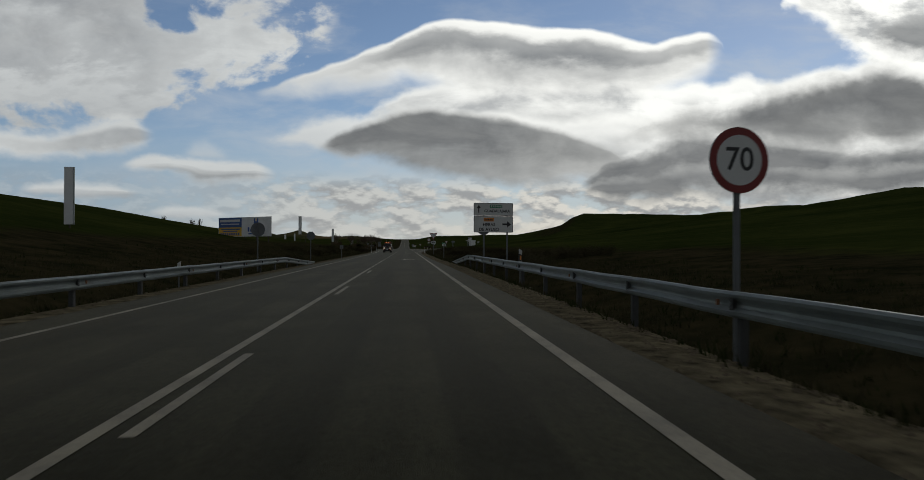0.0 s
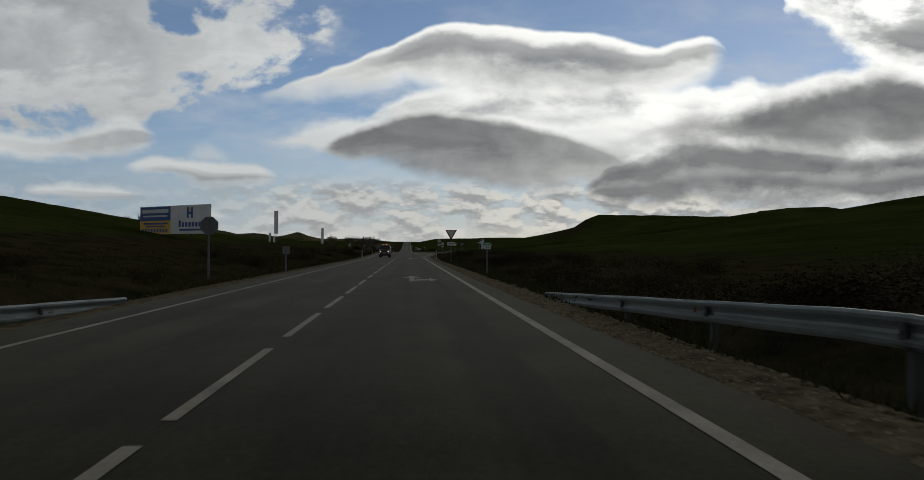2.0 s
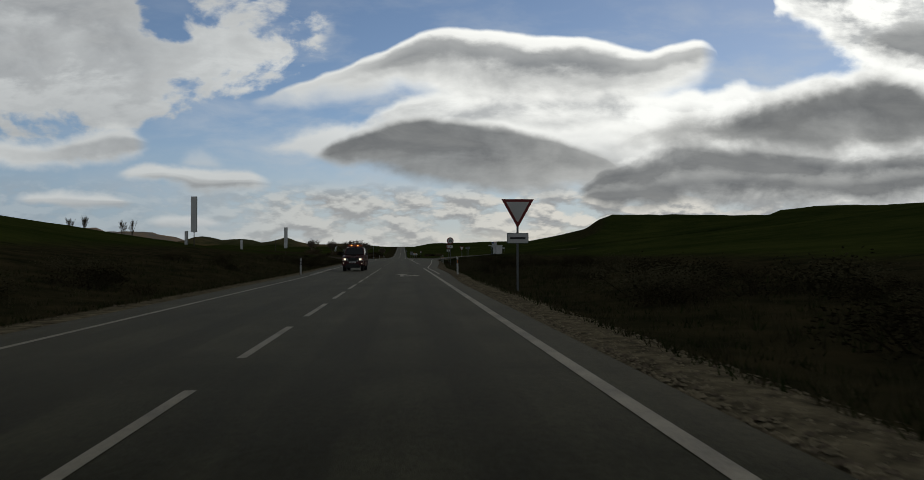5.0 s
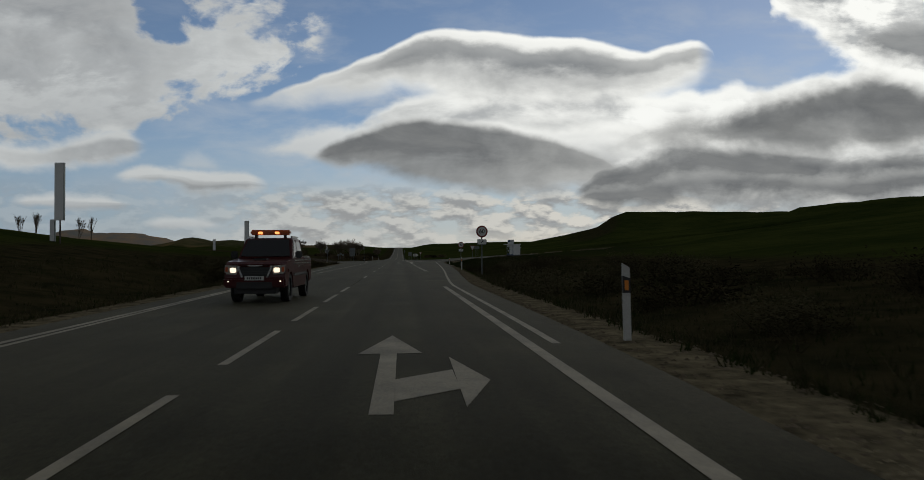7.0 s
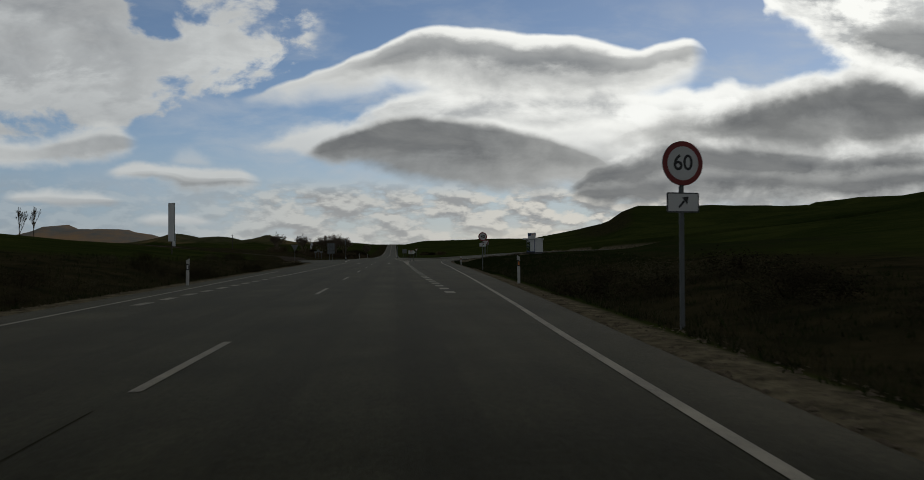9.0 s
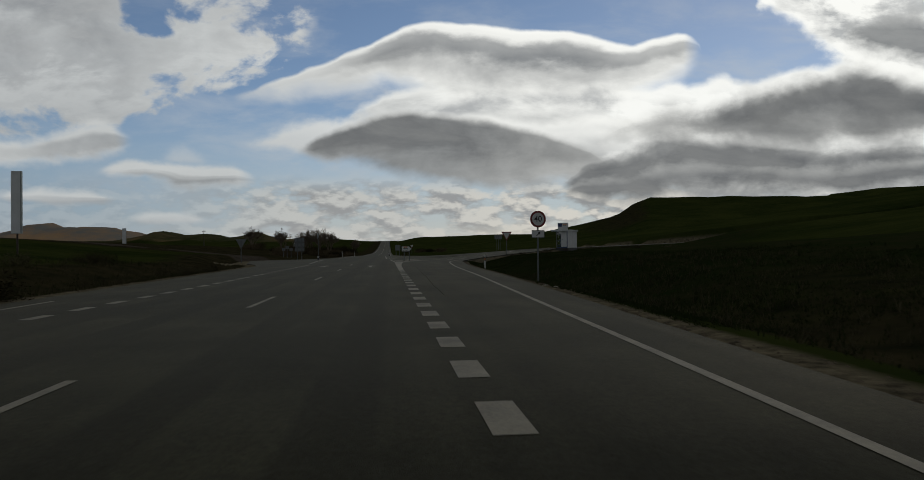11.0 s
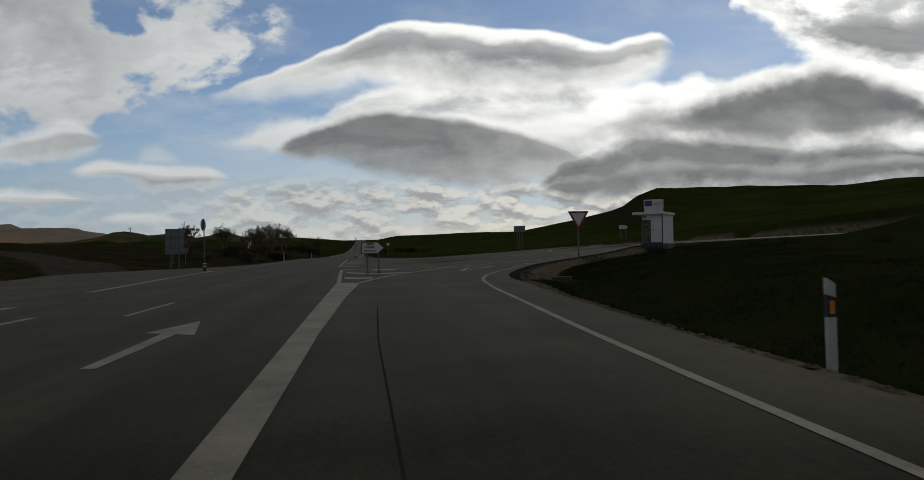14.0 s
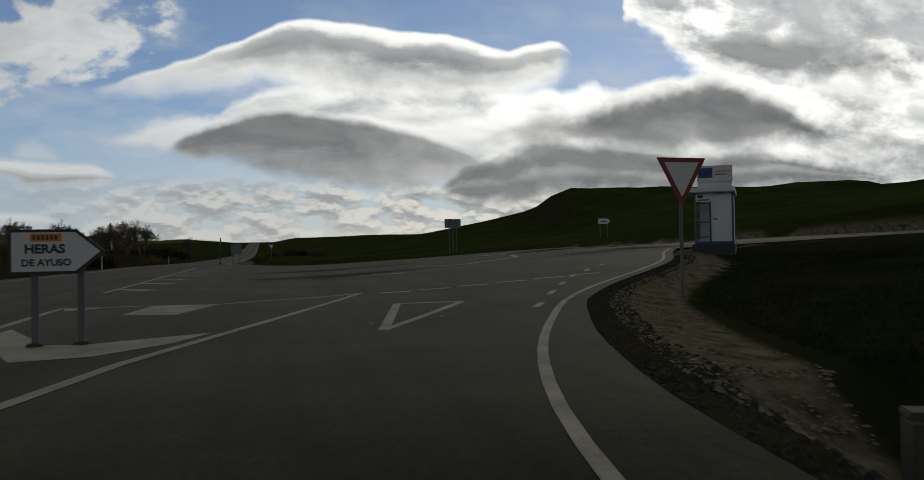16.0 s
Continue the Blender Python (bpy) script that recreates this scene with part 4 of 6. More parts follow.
# ---- speed limits ----
def round_sign(name, x, y, z_mid, r, number, label, turn=0.0, plate=None, post_top=None):
    ob = thing(name, x, y, None, turn, label, "road sign")
    base = ob.matrix_basis.translation.z
    mid = z_mid - base
    sign_post(ob, mid + r * 0.8)
    face = part("sign_plate", slab(bmesh.new(), disc(r, mid), -0.060, -0.045), BACK, ob)
    part("red_ring", slab(bmesh.new(), disc(r - 0.004, mid), -0.0635, -0.0600), RED, face, "red reflective rim")
    part("white_disc", slab(bmesh.new(), disc(r * 0.76, mid), -0.0665, -0.0630), WHITE, face)
    words(number, r * 0.98, face, 0, -0.0685, mid, BLACK, "number", 0.005)
    clamp_bands(ob, [mid - r * 0.45, mid + r * 0.45])
    if plate:
        z0, z1, w = plate[0] - base, plate[1] - base, plate[2]
        p = part("distance_plate", slab(bmesh.new(), rounded(-w / 2, z0, w / 2, z1, 0.03), -0.058, -0.045), BACK, ob)
        part("plate_rim", slab(bmesh.new(), rounded(-w / 2 + 0.003, z0 + 0.003, w / 2 - 0.003, z1 - 0.003, 0.03), -0.0605, -0.058), BLACK, p)
        part("plate_face", slab(bmesh.new(), rounded(-w / 2 + 0.022, z0 + 0.022, w / 2 - 0.022, z1 - 0.022, 0.022), -0.063, -0.0605), WHITE, p)
        bm = bmesh.new()
        c, s = (z0 + z1) / 2, (z1 - z0) * 0.3
        slab(bm, [(-s * 0.95, c - s * 0.75), (-s * 0.65, c - s * 0.95), (s * 0.35, c + s * 0.1), (s * 0.05, c + s * 0.4)], -0.0655, -0.063)
        slab(bm, [(s, c + s), (-s * 0.2, c + s * 0.85), (s * 0.75, c - s * 0.35)], -0.0658, -0.063)
        part("arrow", bm, BLACK, p)
    return ob


round_sign("speed_limit_sign", 6.27, 9.0, 2.37, 0.42, "70", "round 70 speed limit sign with red rim behind the guard rail", 9)
round_sign("speed_limit_sign", 7.4, 174.7, 2.81, 0.39, "60", "round 60 speed limit sign with an exit arrow plate", 8, (1.95, 2.30, 0.62))
round_sign("speed_limit_sign", 10.6, 229.9, 2.72, 0.42, "40", "round 40 speed limit sign with an exit arrow plate", 9, (1.78, 2.16, 0.68))


# ---- signs seen from behind ----
def back_sign(name, x, y, z_mid, r, sides, label, turn=0.0):
    ob = thing(name, x, y, None, turn, label, "road sign")
    mid = z_mid - ob.matrix_basis.translation.z
    sign_post(ob, mid + r * 0.9, 0, -0.09)
    a = math.pi / sides if sides < 20 else 0
    ring = [(r * math.cos(2 * math.pi * i / sides + a), mid + r * math.sin(2 * math.pi * i / sides + a)) for i in range(sides)]
    plate = part("sign_plate", slab(bmesh.new(), ring, -0.030, -0.018), BACK, ob)
    part("rim", slab(bmesh.new(), [(q[0] * 0.94, mid + (q[1] - mid) * 0.94) for q in ring], -0.033, -0.029), POST, plate)
    clamp_bands(ob, [mid - r * 0.4, mid + r * 0.4], 0, -0.08)
    return ob


back_sign("road_sign", 6.62, 43.0, 2.32, 0.38, 40, "grey back of a round road sign on a post")
back_sign("road_sign", -7.38, 47.6, 2.32, 0.45, 40, "grey back of a round road sign beside the road")
back_sign("road_sign", -7.19, 72.0, 2.27, 0.43, 8, "grey back of an eight-sided stop sign")


# ---- direction sign over the verge ----
def direction_sign(x, y):
    ob = thing("direction_sign", x, y, None, 5, "white direction sign with two panels on three zinc posts", "road sign")
    g = ob.matrix_basis.translation.z
    for px in (-0.44, 0.90):
        sign_post(ob, 3.5 - g, px, 0.0, 0.6, 0.045)
    for i, (z0, z1) in enumerate(((2.06, 2.98), (3.0, 3.72))):
        z0, z1 = z0 - g, z1 - g
        p = part("panel", slab(bmesh.new(), rounded(-1.03, z0, 1.22, z1, 0.06), -0.075, -0.05), BACK, ob)
        part("panel_rim", slab(bmesh.new(), rounded(-1.027, z0 + 0.003, 1.217, z1 - 0.003, 0.06), -0.0785, -0.075), BLACK, p)
        part("panel_face", slab(bmesh.new(), rounded(-1.0, z0 + 0.03, 1.19, z1 - 0.03, 0.045), -0.082, -0.0785), WHITE, p)
        c = (z0 + z1) / 2
        if i:
            words("GUADALAJARA", 0.215, p, 0.30, -0.085, c - 0.10, BLACK, "lettering", 0.004)
            box_z = c + 0.17
            t = part("road_number_tab", slab(bmesh.new(), rounded(0.0 - 0.12, box_z - 0.09, 0.6, box_z + 0.09, 0.02), -0.085, -0.082), GREEN, p, "small green road number panel")
            bars = [(-0.06 + 0.11 * k, 0.06) for k in range(6)]
            for bx, bw in bars:
                part("bar", slab(bmesh.new(), [(bx, box_z - 0.05), (bx + bw, box_z - 0.05), (bx + bw, box_z + 0.05), (bx, box_z + 0.05)], -0.0875, -0.085), WHITE, t)
            bm = bmesh.new()
            slab(bm, [(-0.78, c - 0.2), (-0.72, c - 0.2), (-0.72, c + 0.08), (-0.78, c + 0.08)], -0.085, -0.082)
            slab(bm, [(-0.87, c + 0.06), (-0.63, c + 0.06), (-0.75, c + 0.25)], -0.0855, -0.082)
            part("arrow", bm, BLACK, p)
        else:
            words("HERAS", 0.24, p, -0.16, -0.085, c - 0.03, BLACK, "lettering", 0.006)
            words("DE AYUSO", 0.24, p, -0.16, -0.085, c - 0.30, BLACK, "lettering", 0.006)
            t = part("road_number_tab", slab(bmesh.new(), rounded(-0.47, c + 0.16, 0.12, c + 0.36, 0.02), -0.085, -0.082), ORANGE, p, "small orange road number panel")
            for k in range(5):
                bx = -0.42 + 0.1 * k
                part("bar", slab(bmesh.new(), [(bx, c + 0.21), (bx + 0.06, c + 0.21), (bx + 0.06, c + 0.31), (bx, c + 0.31)], -0.0875, -0.085), BLACK, t)
            bm = bmesh.new()
            slab(bm, [(0.60, c - 0.05), (0.92, c - 0.05), (0.92, c + 0.05), (0.60, c + 0.05)], -0.085, -0.082)
            slab(bm, [(0.88, c - 0.18), (1.10, c), (0.88, c + 0.18)], -0.0855, -0.082)
            part("arrow", bm, BLACK, p)
    return ob


direction_sign(6.86, 41.0)


def arrow_sign(x, y):
    """The arrow-shaped sign on the painted island."""
    ob = thing("arrow_direction_sign", x, y, surface(x, y) + 0.04, 4, "white arrow-shaped direction sign on two zinc posts", "road sign")
    for px in (-0.29, 0.29):
        sign_post(ob, 1.55, px, 0.0, 0.1, 0.045)
        bm = bmesh.new()
        box(bm, px - 0.10, -0.10, -0.04, px + 0.10, 0.10, 0.012, 0.01)
        part("foot", bm, CONCRETE, ob, "worn concrete foot")

    def shape(e):
        return [(-0.60 + e, 0.97 + e), (0.25 - e * 0.4, 0.97 + e), (0.61 - e * 1.4, 1.285), (0.25 - e * 0.4, 1.60 - e), (-0.60 + e, 1.60 - e)]
    p = part("panel", slab(bmesh.new(), shape(0), -0.075, -0.045), BACK, ob)
    part("panel_rim", slab(bmesh.new(), shape(0.003), -0.0785, -0.075), BLACK, p)
    part("panel_face", slab(bmesh.new(), shape(0.042), -0.082, -0.0785), WHITE, p)
    t = part("road_number_tab", slab(bmesh.new(), rounded(-0.33, 1.43, 0.06, 1.54, 0.01), -0.085, -0.082), ORANGE, p, "small orange road number panel")
    for k in range(6):
        bx = -0.30 + 0.055 * k
        part("bar", slab(bmesh.new(), [(bx, 1.455), (bx + 0.035, 1.455), (bx + 0.035, 1.515), (bx, 1.515)], -0.0875, -0.085), BLACK, t)
    words("HERAS", 0.17, p, -0.15, -0.085, 1.32, BLACK, "lettering", 0.007)
    words("DE AYUSO", 0.13, p, -0.13, -0.085, 1.13, BLACK, "lettering", 0.005)
    return ob


arrow_sign(5.2, 277.2)


# ---- give-way signs ----
def yield_sign(x, y, z_top, w, label, turn=0.0, plate=False, facing=True):
    ob = thing("give_way_sign", x, y, None, turn, label, "road sign")
    g = ob.matrix_basis.translation.z
    top, h = z_top - g, w * 0.86
    sign_post(ob, top - 0.15, 0, 0 if facing else -0.09)

    def tri(e):
        return [(-w / 2 + e * 1.73, top - e), (-w / 2 + e * 1.3, top - e * 0.98), (w / 2 - e * 1.3, top - e * 0.98), (w / 2 - e * 1.73, top - e), (0.02, top - h + e * 2), (-0.02, top - h + e * 2)]
    face = part("sign_plate", slab(bmesh.new(), tri(0.0), -0.060, -0.045), BACK, ob)
    if facing:
        part("red_rim", slab(bmesh.new(), tri(0.004), -0.0635, -0.06), RED, face, "red reflective rim")
        part("white_field", slab(bmesh.new(), tri(w * 0.085), -0.0665, -0.063), WHITE, face)
    clamp_bands(ob, [top - 0.2, top - 0.6], 0, 0 if facing else -0.08)
    if plate:
        p = part("plate", slab(bmesh.new(), rounded(-0.42, top - h - 0.62, 0.42, top - h - 0.22, 0.03), -0.058, -0.045), BACK, ob)
        part("plate_face", slab(bmesh.new(), rounded(-0.40, top - h - 0.60, 0.40, top - h - 0.24, 0.03), -0.062, -0.058), WHITE, p)
        part("bar", slab(bmesh.new(), [(-0.3, top - h - 0.46), (0.3, top - h - 0.46), (0.3, top - h - 0.38), (-0.3, top - h - 0.38)], -0.0645, -0.062), BLACK, p)
    return ob


yield_sign(6.42, 119.0, 3.40, 1.27, "red-rimmed give-way sign with a white plate beneath", 0, True)
yield_sign(17.25, 280.6, 3.26, 1.26, "red-rimmed give-way sign on a zinc post by the gravel")
yield_sign(-12.2, 272.2, 2.5, 1.1, "grey back of a give-way sign at the mouth of the track", 20, False, False)


# ---- kilometre plate ----
def kilometre_sign(x, y):
    ob = thing("kilometre_sign", x, y, None, 0, "small white and green kilometre plate on a zinc post", "road sign")
    g = ob.matrix_basis.translation.z
    z0, z1 = 1.29 - g, 1.67 - g
    sign_post(ob, z1 - 0.02)
    p = part("plate", slab(bmesh.new(), rounded(-0.19, z0, 0.19, z1, 0.02), -0.055, -0.04), BACK, ob)
    part("white_field", slab(bmesh.new(), rounded(-0.185, z0 + 0.005, 0.185, z1 - 0.15, 0.015), -0.058, -0.055), WHITE, p)
    part("green_field", slab(bmesh.new(), rounded(-0.185, z1 - 0.145, 0.185, z1 - 0.005, 0.015), -0.058, -0.055), GREEN, p)
    words("15", 0.22, p, 0, -0.0605, z0 + 0.115, BLACK, "number", 0.006)
    part("bar", slab(bmesh.new(), [(-0.12, z1 - 0.1), (0.12, z1 - 0.1), (0.12, z1 - 0.05), (-0.12, z1 - 0.05)], -0.0605, -0.058), WHITE, p)
    return ob


kilometre_sign(6.08, 78.6)


# ---- roadside marker posts ----
PLASTIC = material("dull white plastic", (0.52, 0.52, 0.50), 0.6, 0, (0.30, 0.29, 0.26), 2.5, 30, 0.7)
def delineator(x, y, turn=0.0, lean=0.0, side=1):
    ob = thing("marker_post", x, y, None, turn, "white plastic roadside marker post with a black band", "marker post", "roadside marker posts")
    g = land(x, y)[0] + (0.29 if y < 64 and x > 0 else 0)
    railed = y < 64                  # on a thin stake behind the guard rail
    foot = 0.62 if railed else -0.3
    outline = [(-0.055, foot), (0.055, foot), (0.055, 1.10), (-0.055, 1.17)]
    if railed:
        part("stake", box(bmesh.new(), -0.02, -0.015, -0.6, 0.02, 0.015, 0.7), POST, ob, "thin dark stake")
    body = part("body", slab(bmesh.new(), outline if side > 0 else [(-a, b) for a, b in outline][::-1], -0.03, 0.03), PLASTIC, ob)
    part("black_band", slab(bmesh.new(), [(-0.058, 0.72), (0.058, 0.72), (0.058, 0.94), (-0.058, 0.98)], -0.033, 0.033), BLACK, body)
    part("reflector", slab(bmesh.new(), [(-0.03, 0.76), (0.03, 0.76), (0.03, 0.91), (-0.03, 0.91)], -0.037, -0.033), ORANGE if side > 0 else WHITE, body)
    ob.matrix_basis = pose(x, y, g, 0, lean, turn)
    return ob


for x, y, s in ((6.3, 27.0, 1), (5.5, 137.9, 1), (7.55, 192.4, 1), (10.12, 246.6, 1), (-6.4, 28.1, -1), (-4.55, 138.6, -1), (-5.85, 192.5, -1), (-5.7, 336, -1), (-5.4, 380, -1)):
    delineator(x, y, random.uniform(-8, 8), random.uniform(-2, 2), s)


# ---- guard rails ----
DIM_AMBER = material("dull amber reflector", (0.22, 0.07, 0.01), 0.4, 0, (0.12, 0.04, 0.01), 3, 30, 0.5)
def guard_rail(x_of, y0, y1, face, lift, label):
    """W-shaped beam on posts; face: +1 when the road lies to its left (lower x)."""
    ob = thing("guard_rail", x_of(y0), y0, lift, 0, label, "guard rail", "guard rails")
    wave = [(0.0, 0.66), (0.03, 0.655), (0.05, 0.625), (0.05, 0.59), (0.0, 0.545), (-0.005, 0.51), (0.0, 0.475), (0.05, 0.43), (0.05, 0.395), (0.03, 0.365), (0.0, 0.36)]
    n0 = int((y1 - y0) / 4.0)
    for k in range(n0):
        a, b = y0 + 4.0 * k, min(y1, y0 + 4.0 * (k + 1) + 0.12)
        bm = bmesh.new()
        rows = []
        for i in range(5):
            y = a + (b - a) * i / 4
            drop = (0.64 + lift) * min(1, max(0, (y - y1) / 15.5 + 1))
            sway = 0.012 * noise.noise(Vector((y * 0.4, face, 2))) + (0.004 if k % 2 else 0)
            rows.append([bm.verts.new((x_of(y) - x_of(y0) - face * w[0] + sway, y - y0, w[1] - drop + sway)) for w in wave])
        for p, q in zip(rows, rows[1:]):
            for i in range(len(wave) - 1):
                bm.faces.new((p[i], p[i + 1], q[i + 1], q[i]))
        bmesh.ops.solidify(bm, geom=bm.faces[:], thickness=0.006)
        beam = part("beam", bm, ZINC, ob)
        y = a + 0.15
        drop = (0.64 + lift) * min(1, max(0, (y - y1) / 15.5 + 1))
        if drop < 0.5:
            px = x_of(y) - x_of(y0) + face * 0.10
            bm = bmesh.new()
            box(bm, px - 0.05, y - y0 - 0.06, -1.0, px + 0.05, y - y0 + 0.06, 0.62 - drop, 0.01)
            part("post", bm, STEEL, ob)
            bm = bmesh.new()
            box(bm, px - 0.14 if face > 0 else px + 0.04, y - y0 - 0.05, 0.42 - drop, px - 0.04 if face > 0 else px + 0.14, y - y0 + 0.05, 0.6 - drop, 0.008)
            part("spacer", bm, STEEL, ob)
            bm = bmesh.new()
            px2 = px - face * 0.155
            box(bm, px2 - 0.008, y - y0 - 0.02, 0.49 - drop, px2 + 0.008, y - y0 + 0.02, 0.53 - drop, 0.004)
            part("bolt", bm, ZINC, beam)
            if k % 2 == 0:
                part("reflector", box(bmesh.new(), px2 - 0.012, y - y0 + 0.3, 0.475 - drop, px2 + 0.012, y - y0 + 0.36, 0.545 - drop, 0.004), DIM_AMBER, beam, "small amber reflector")
    return ob


guard_rail(lambda y: 5.85, -40.0, 60.0, 1, 0.11, "grey galvanised guard rail sloping into the ground")
guard_rail(lambda y: -4.9, -40.0, 58.0, -1, -0.03, "grey galvanised guard rail sloping into the ground")


# ---- hoardings and tall boards ----
def hoarding():
    a, b = Vector((-29.6, 126.8, 0)), Vector((-19.4, 118.6, 0))
    d = b - a
    mid = (a + b) / 2
    ob = thing("billboard", mid.x, mid.y, None, math.degrees(math.atan2(d.y, d.x)), "wide advertising billboard, half blue and yellow, half white", "billboard")
    g = ob.matrix_basis.translation.z
    w, z0, z1 = d.length / 2, 2.80 - g, 5.98 - g
    panel = part("panel", slab(bmesh.new(), [(-w, z0), (w, z0), (w, z1), (-w, z1)], -0.12, 0.0), BOARD, ob)
    for i in range(5):
        x = -w + 0.8 + (2 * w - 1.6) * i / 4
        bm = bmesh.new()
        box(bm, x - 0.07, 0.0, -0.8, x + 0.07, 0.16, z1 - 0.1, 0.01)
        part("leg", bm, WOOD, ob, "dark timber leg")
    for z in (z0 + 0.3, z1 - 0.3):
        bm = bmesh.new()
        box(bm, -w, 0.0, z - 0.05, w, 0.05, z + 0.05)
        part("rail", bm, WOOD, ob)
    s = -w + 2 * w * 0.455
    zm = z0 + (z1 - z0) * 0.48
    part("blue_poster", slab(bmesh.new(), [(-w + 0.05, zm), (s, zm), (s, z1 - 0.05), (-w + 0.05, z1 - 0.05)], -0.124, -0.12), BLUE, panel, "faded blue poster")
    part("yellow_poster", slab(bmesh.new(), [(-w + 0.05, z0 + 0.05), (s, z0 + 0.05), (s, zm), (-w + 0.05, zm)], -0.124, -0.12), YELLOW, panel, "faded yellow poster")
    for name, x0, x1, c, h, mat in (("bar", -w + 0.4, s - 0.4, z1 - 0.55, 0.42, WHITE), ("bar", -w + 0.6, s - 0.6, z1 - 1.12, 0.18, WHITE),
                                    ("bar", -w + 0.7, s - 0.5, zm - 0.32, 0.22, BLUE), ("bar", -w + 1.2, s - 1.1, zm - 0.65, 0.18, BLUE)):
        part(name, slab(bmesh.new(), [(x0, c - h / 2), (x1, c - h / 2), (x1, c + h / 2), (x0, c + h / 2)], -0.128, -0.124), mat, panel)
    for k in range(9):
        x = -w + 0.45 + 0.57 * k
        part("bar", slab(bmesh.new(), [(x, z0 + 0.2), (x + 0.38, z0 + 0.2), (x + 0.38, z0 + 0.62), (x, z0 + 0.62)], -0.128, -0.124), BLUE, panel)
    c = (s + w) / 2
    for x0, x1, za, zb, mat in ((-0.55, -0.2, 1.75, 2.95, BLUE), (0.2, 0.55, 1.75, 2.95, BLUE), (-0.2, 0.2, 2.15, 2.45, BLUE), (-0.12, 0.12, 2.5, 2.9, YELLOW)):
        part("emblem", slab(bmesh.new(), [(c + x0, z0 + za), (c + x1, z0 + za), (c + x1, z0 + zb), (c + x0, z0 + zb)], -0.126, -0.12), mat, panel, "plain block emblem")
    for k in range(7):
        x = c - 2.05 + 0.6 * k
        tall = 0.72 if k == 0 else 0.5
        part("bar", slab(bmesh.new(), [(x, z0 + 0.78), (x + 0.42, z0 + 0.78), (x + 0.42, z0 + 0.78 + tall), (x, z0 + 0.78 + tall)], -0.126, -0.12), BLUE, panel)
    part("bar", slab(bmesh.new(), [(c - 1.9, z0 + 0.35), (c + 2.0, z0 + 0.35), (c + 2.0, z0 + 0.55), (c - 1.9, z0 + 0.55)], -0.126, -0.12), BLUE, panel)
    return ob


hoarding()


def tall_board(x, y, z0, z1, w, label, turn=0.0, lean=0.0):
    """A hoarding that stands edge-on to the road."""
    ob = thing("tall_board", x, y, None, turn, label, "billboard", "edge-on hoardings")
    g = ob.matrix_basis.translation.z
    part("panel", box(bmesh.new(), -w / 2, -0.09, z0 - g, w / 2, 0.09, z1 - g, 0.015), BOARD, ob)
    part("trim", box(bmesh.new(), w / 2, -0.1, z0 - g, w / 2 + 0.05, 0.1, z1 - g, 0.01), ZINC, ob)
    part("leg", tube(bmesh.new(), 0, 0.12, -0.6, z1 - g - 0.3, 0.06), WOOD, ob)
    if lean:
        ob.matrix_basis = ob.matrix_basis @ pose(0, 0, 0, 0, lean, 0)
    return ob


tall_board(-27.2, 66.0, 3.1, 8.1, 0.80, "tall narrow white board on a post in the field", -4)
tall_board(-24.8, 187.4, 4.2, 8.78, 0.72, "tall narrow white board on a post in the field", -4)
tall_board(-22.6, 247.5, 2.65, 7.0, 0.66, "tall narrow white board on a post in the field", -4)
tall_board(-58.7, 373.0, 2.1, 6.9, 0.85, "tall narrow white board standing in the far field", -9)
tall_board(-35.6, 500.0, 2.2, 6.1, 0.85, "leaning narrow white board in the far field", -4, 12)
tall_board(-26.5, 190.0, 2.3, 4.4, 0.36, "small white post in the field", -4)

# ---- bus shelter on the side road ----
NAVY = material("navy trim", (0.02, 0.05, 0.16), 0.5, 0, (0.015, 0.03, 0.09), 2, 30, 0.5)
DARK = material("dark opening", (0.02, 0.022, 0.025), 0.6, 0, (0.03, 0.03, 0.03), 2, 30, 0.5)
GLASS = material("dark glass", (0.006, 0.007, 0.008), 0.12, 0, (0.014, 0.016, 0.018), 1, 10, 0.5)


def clear_glass(name):
    m = bpy.data.materials.new(name)
    m.use_nodes = True
    p = m.node_tree.nodes["Principled BSDF"]
    p.inputs["Base Color"].default_value = (0.75, 0.82, 0.82, 1)
    p.inputs["Transmission Weight"].default_value, p.inputs["Roughness"].default_value, p.inputs["IOR"].default_value = 0.95, 0.08, 1.2
    return m


PANE = clear_glass("dusty clear glass")


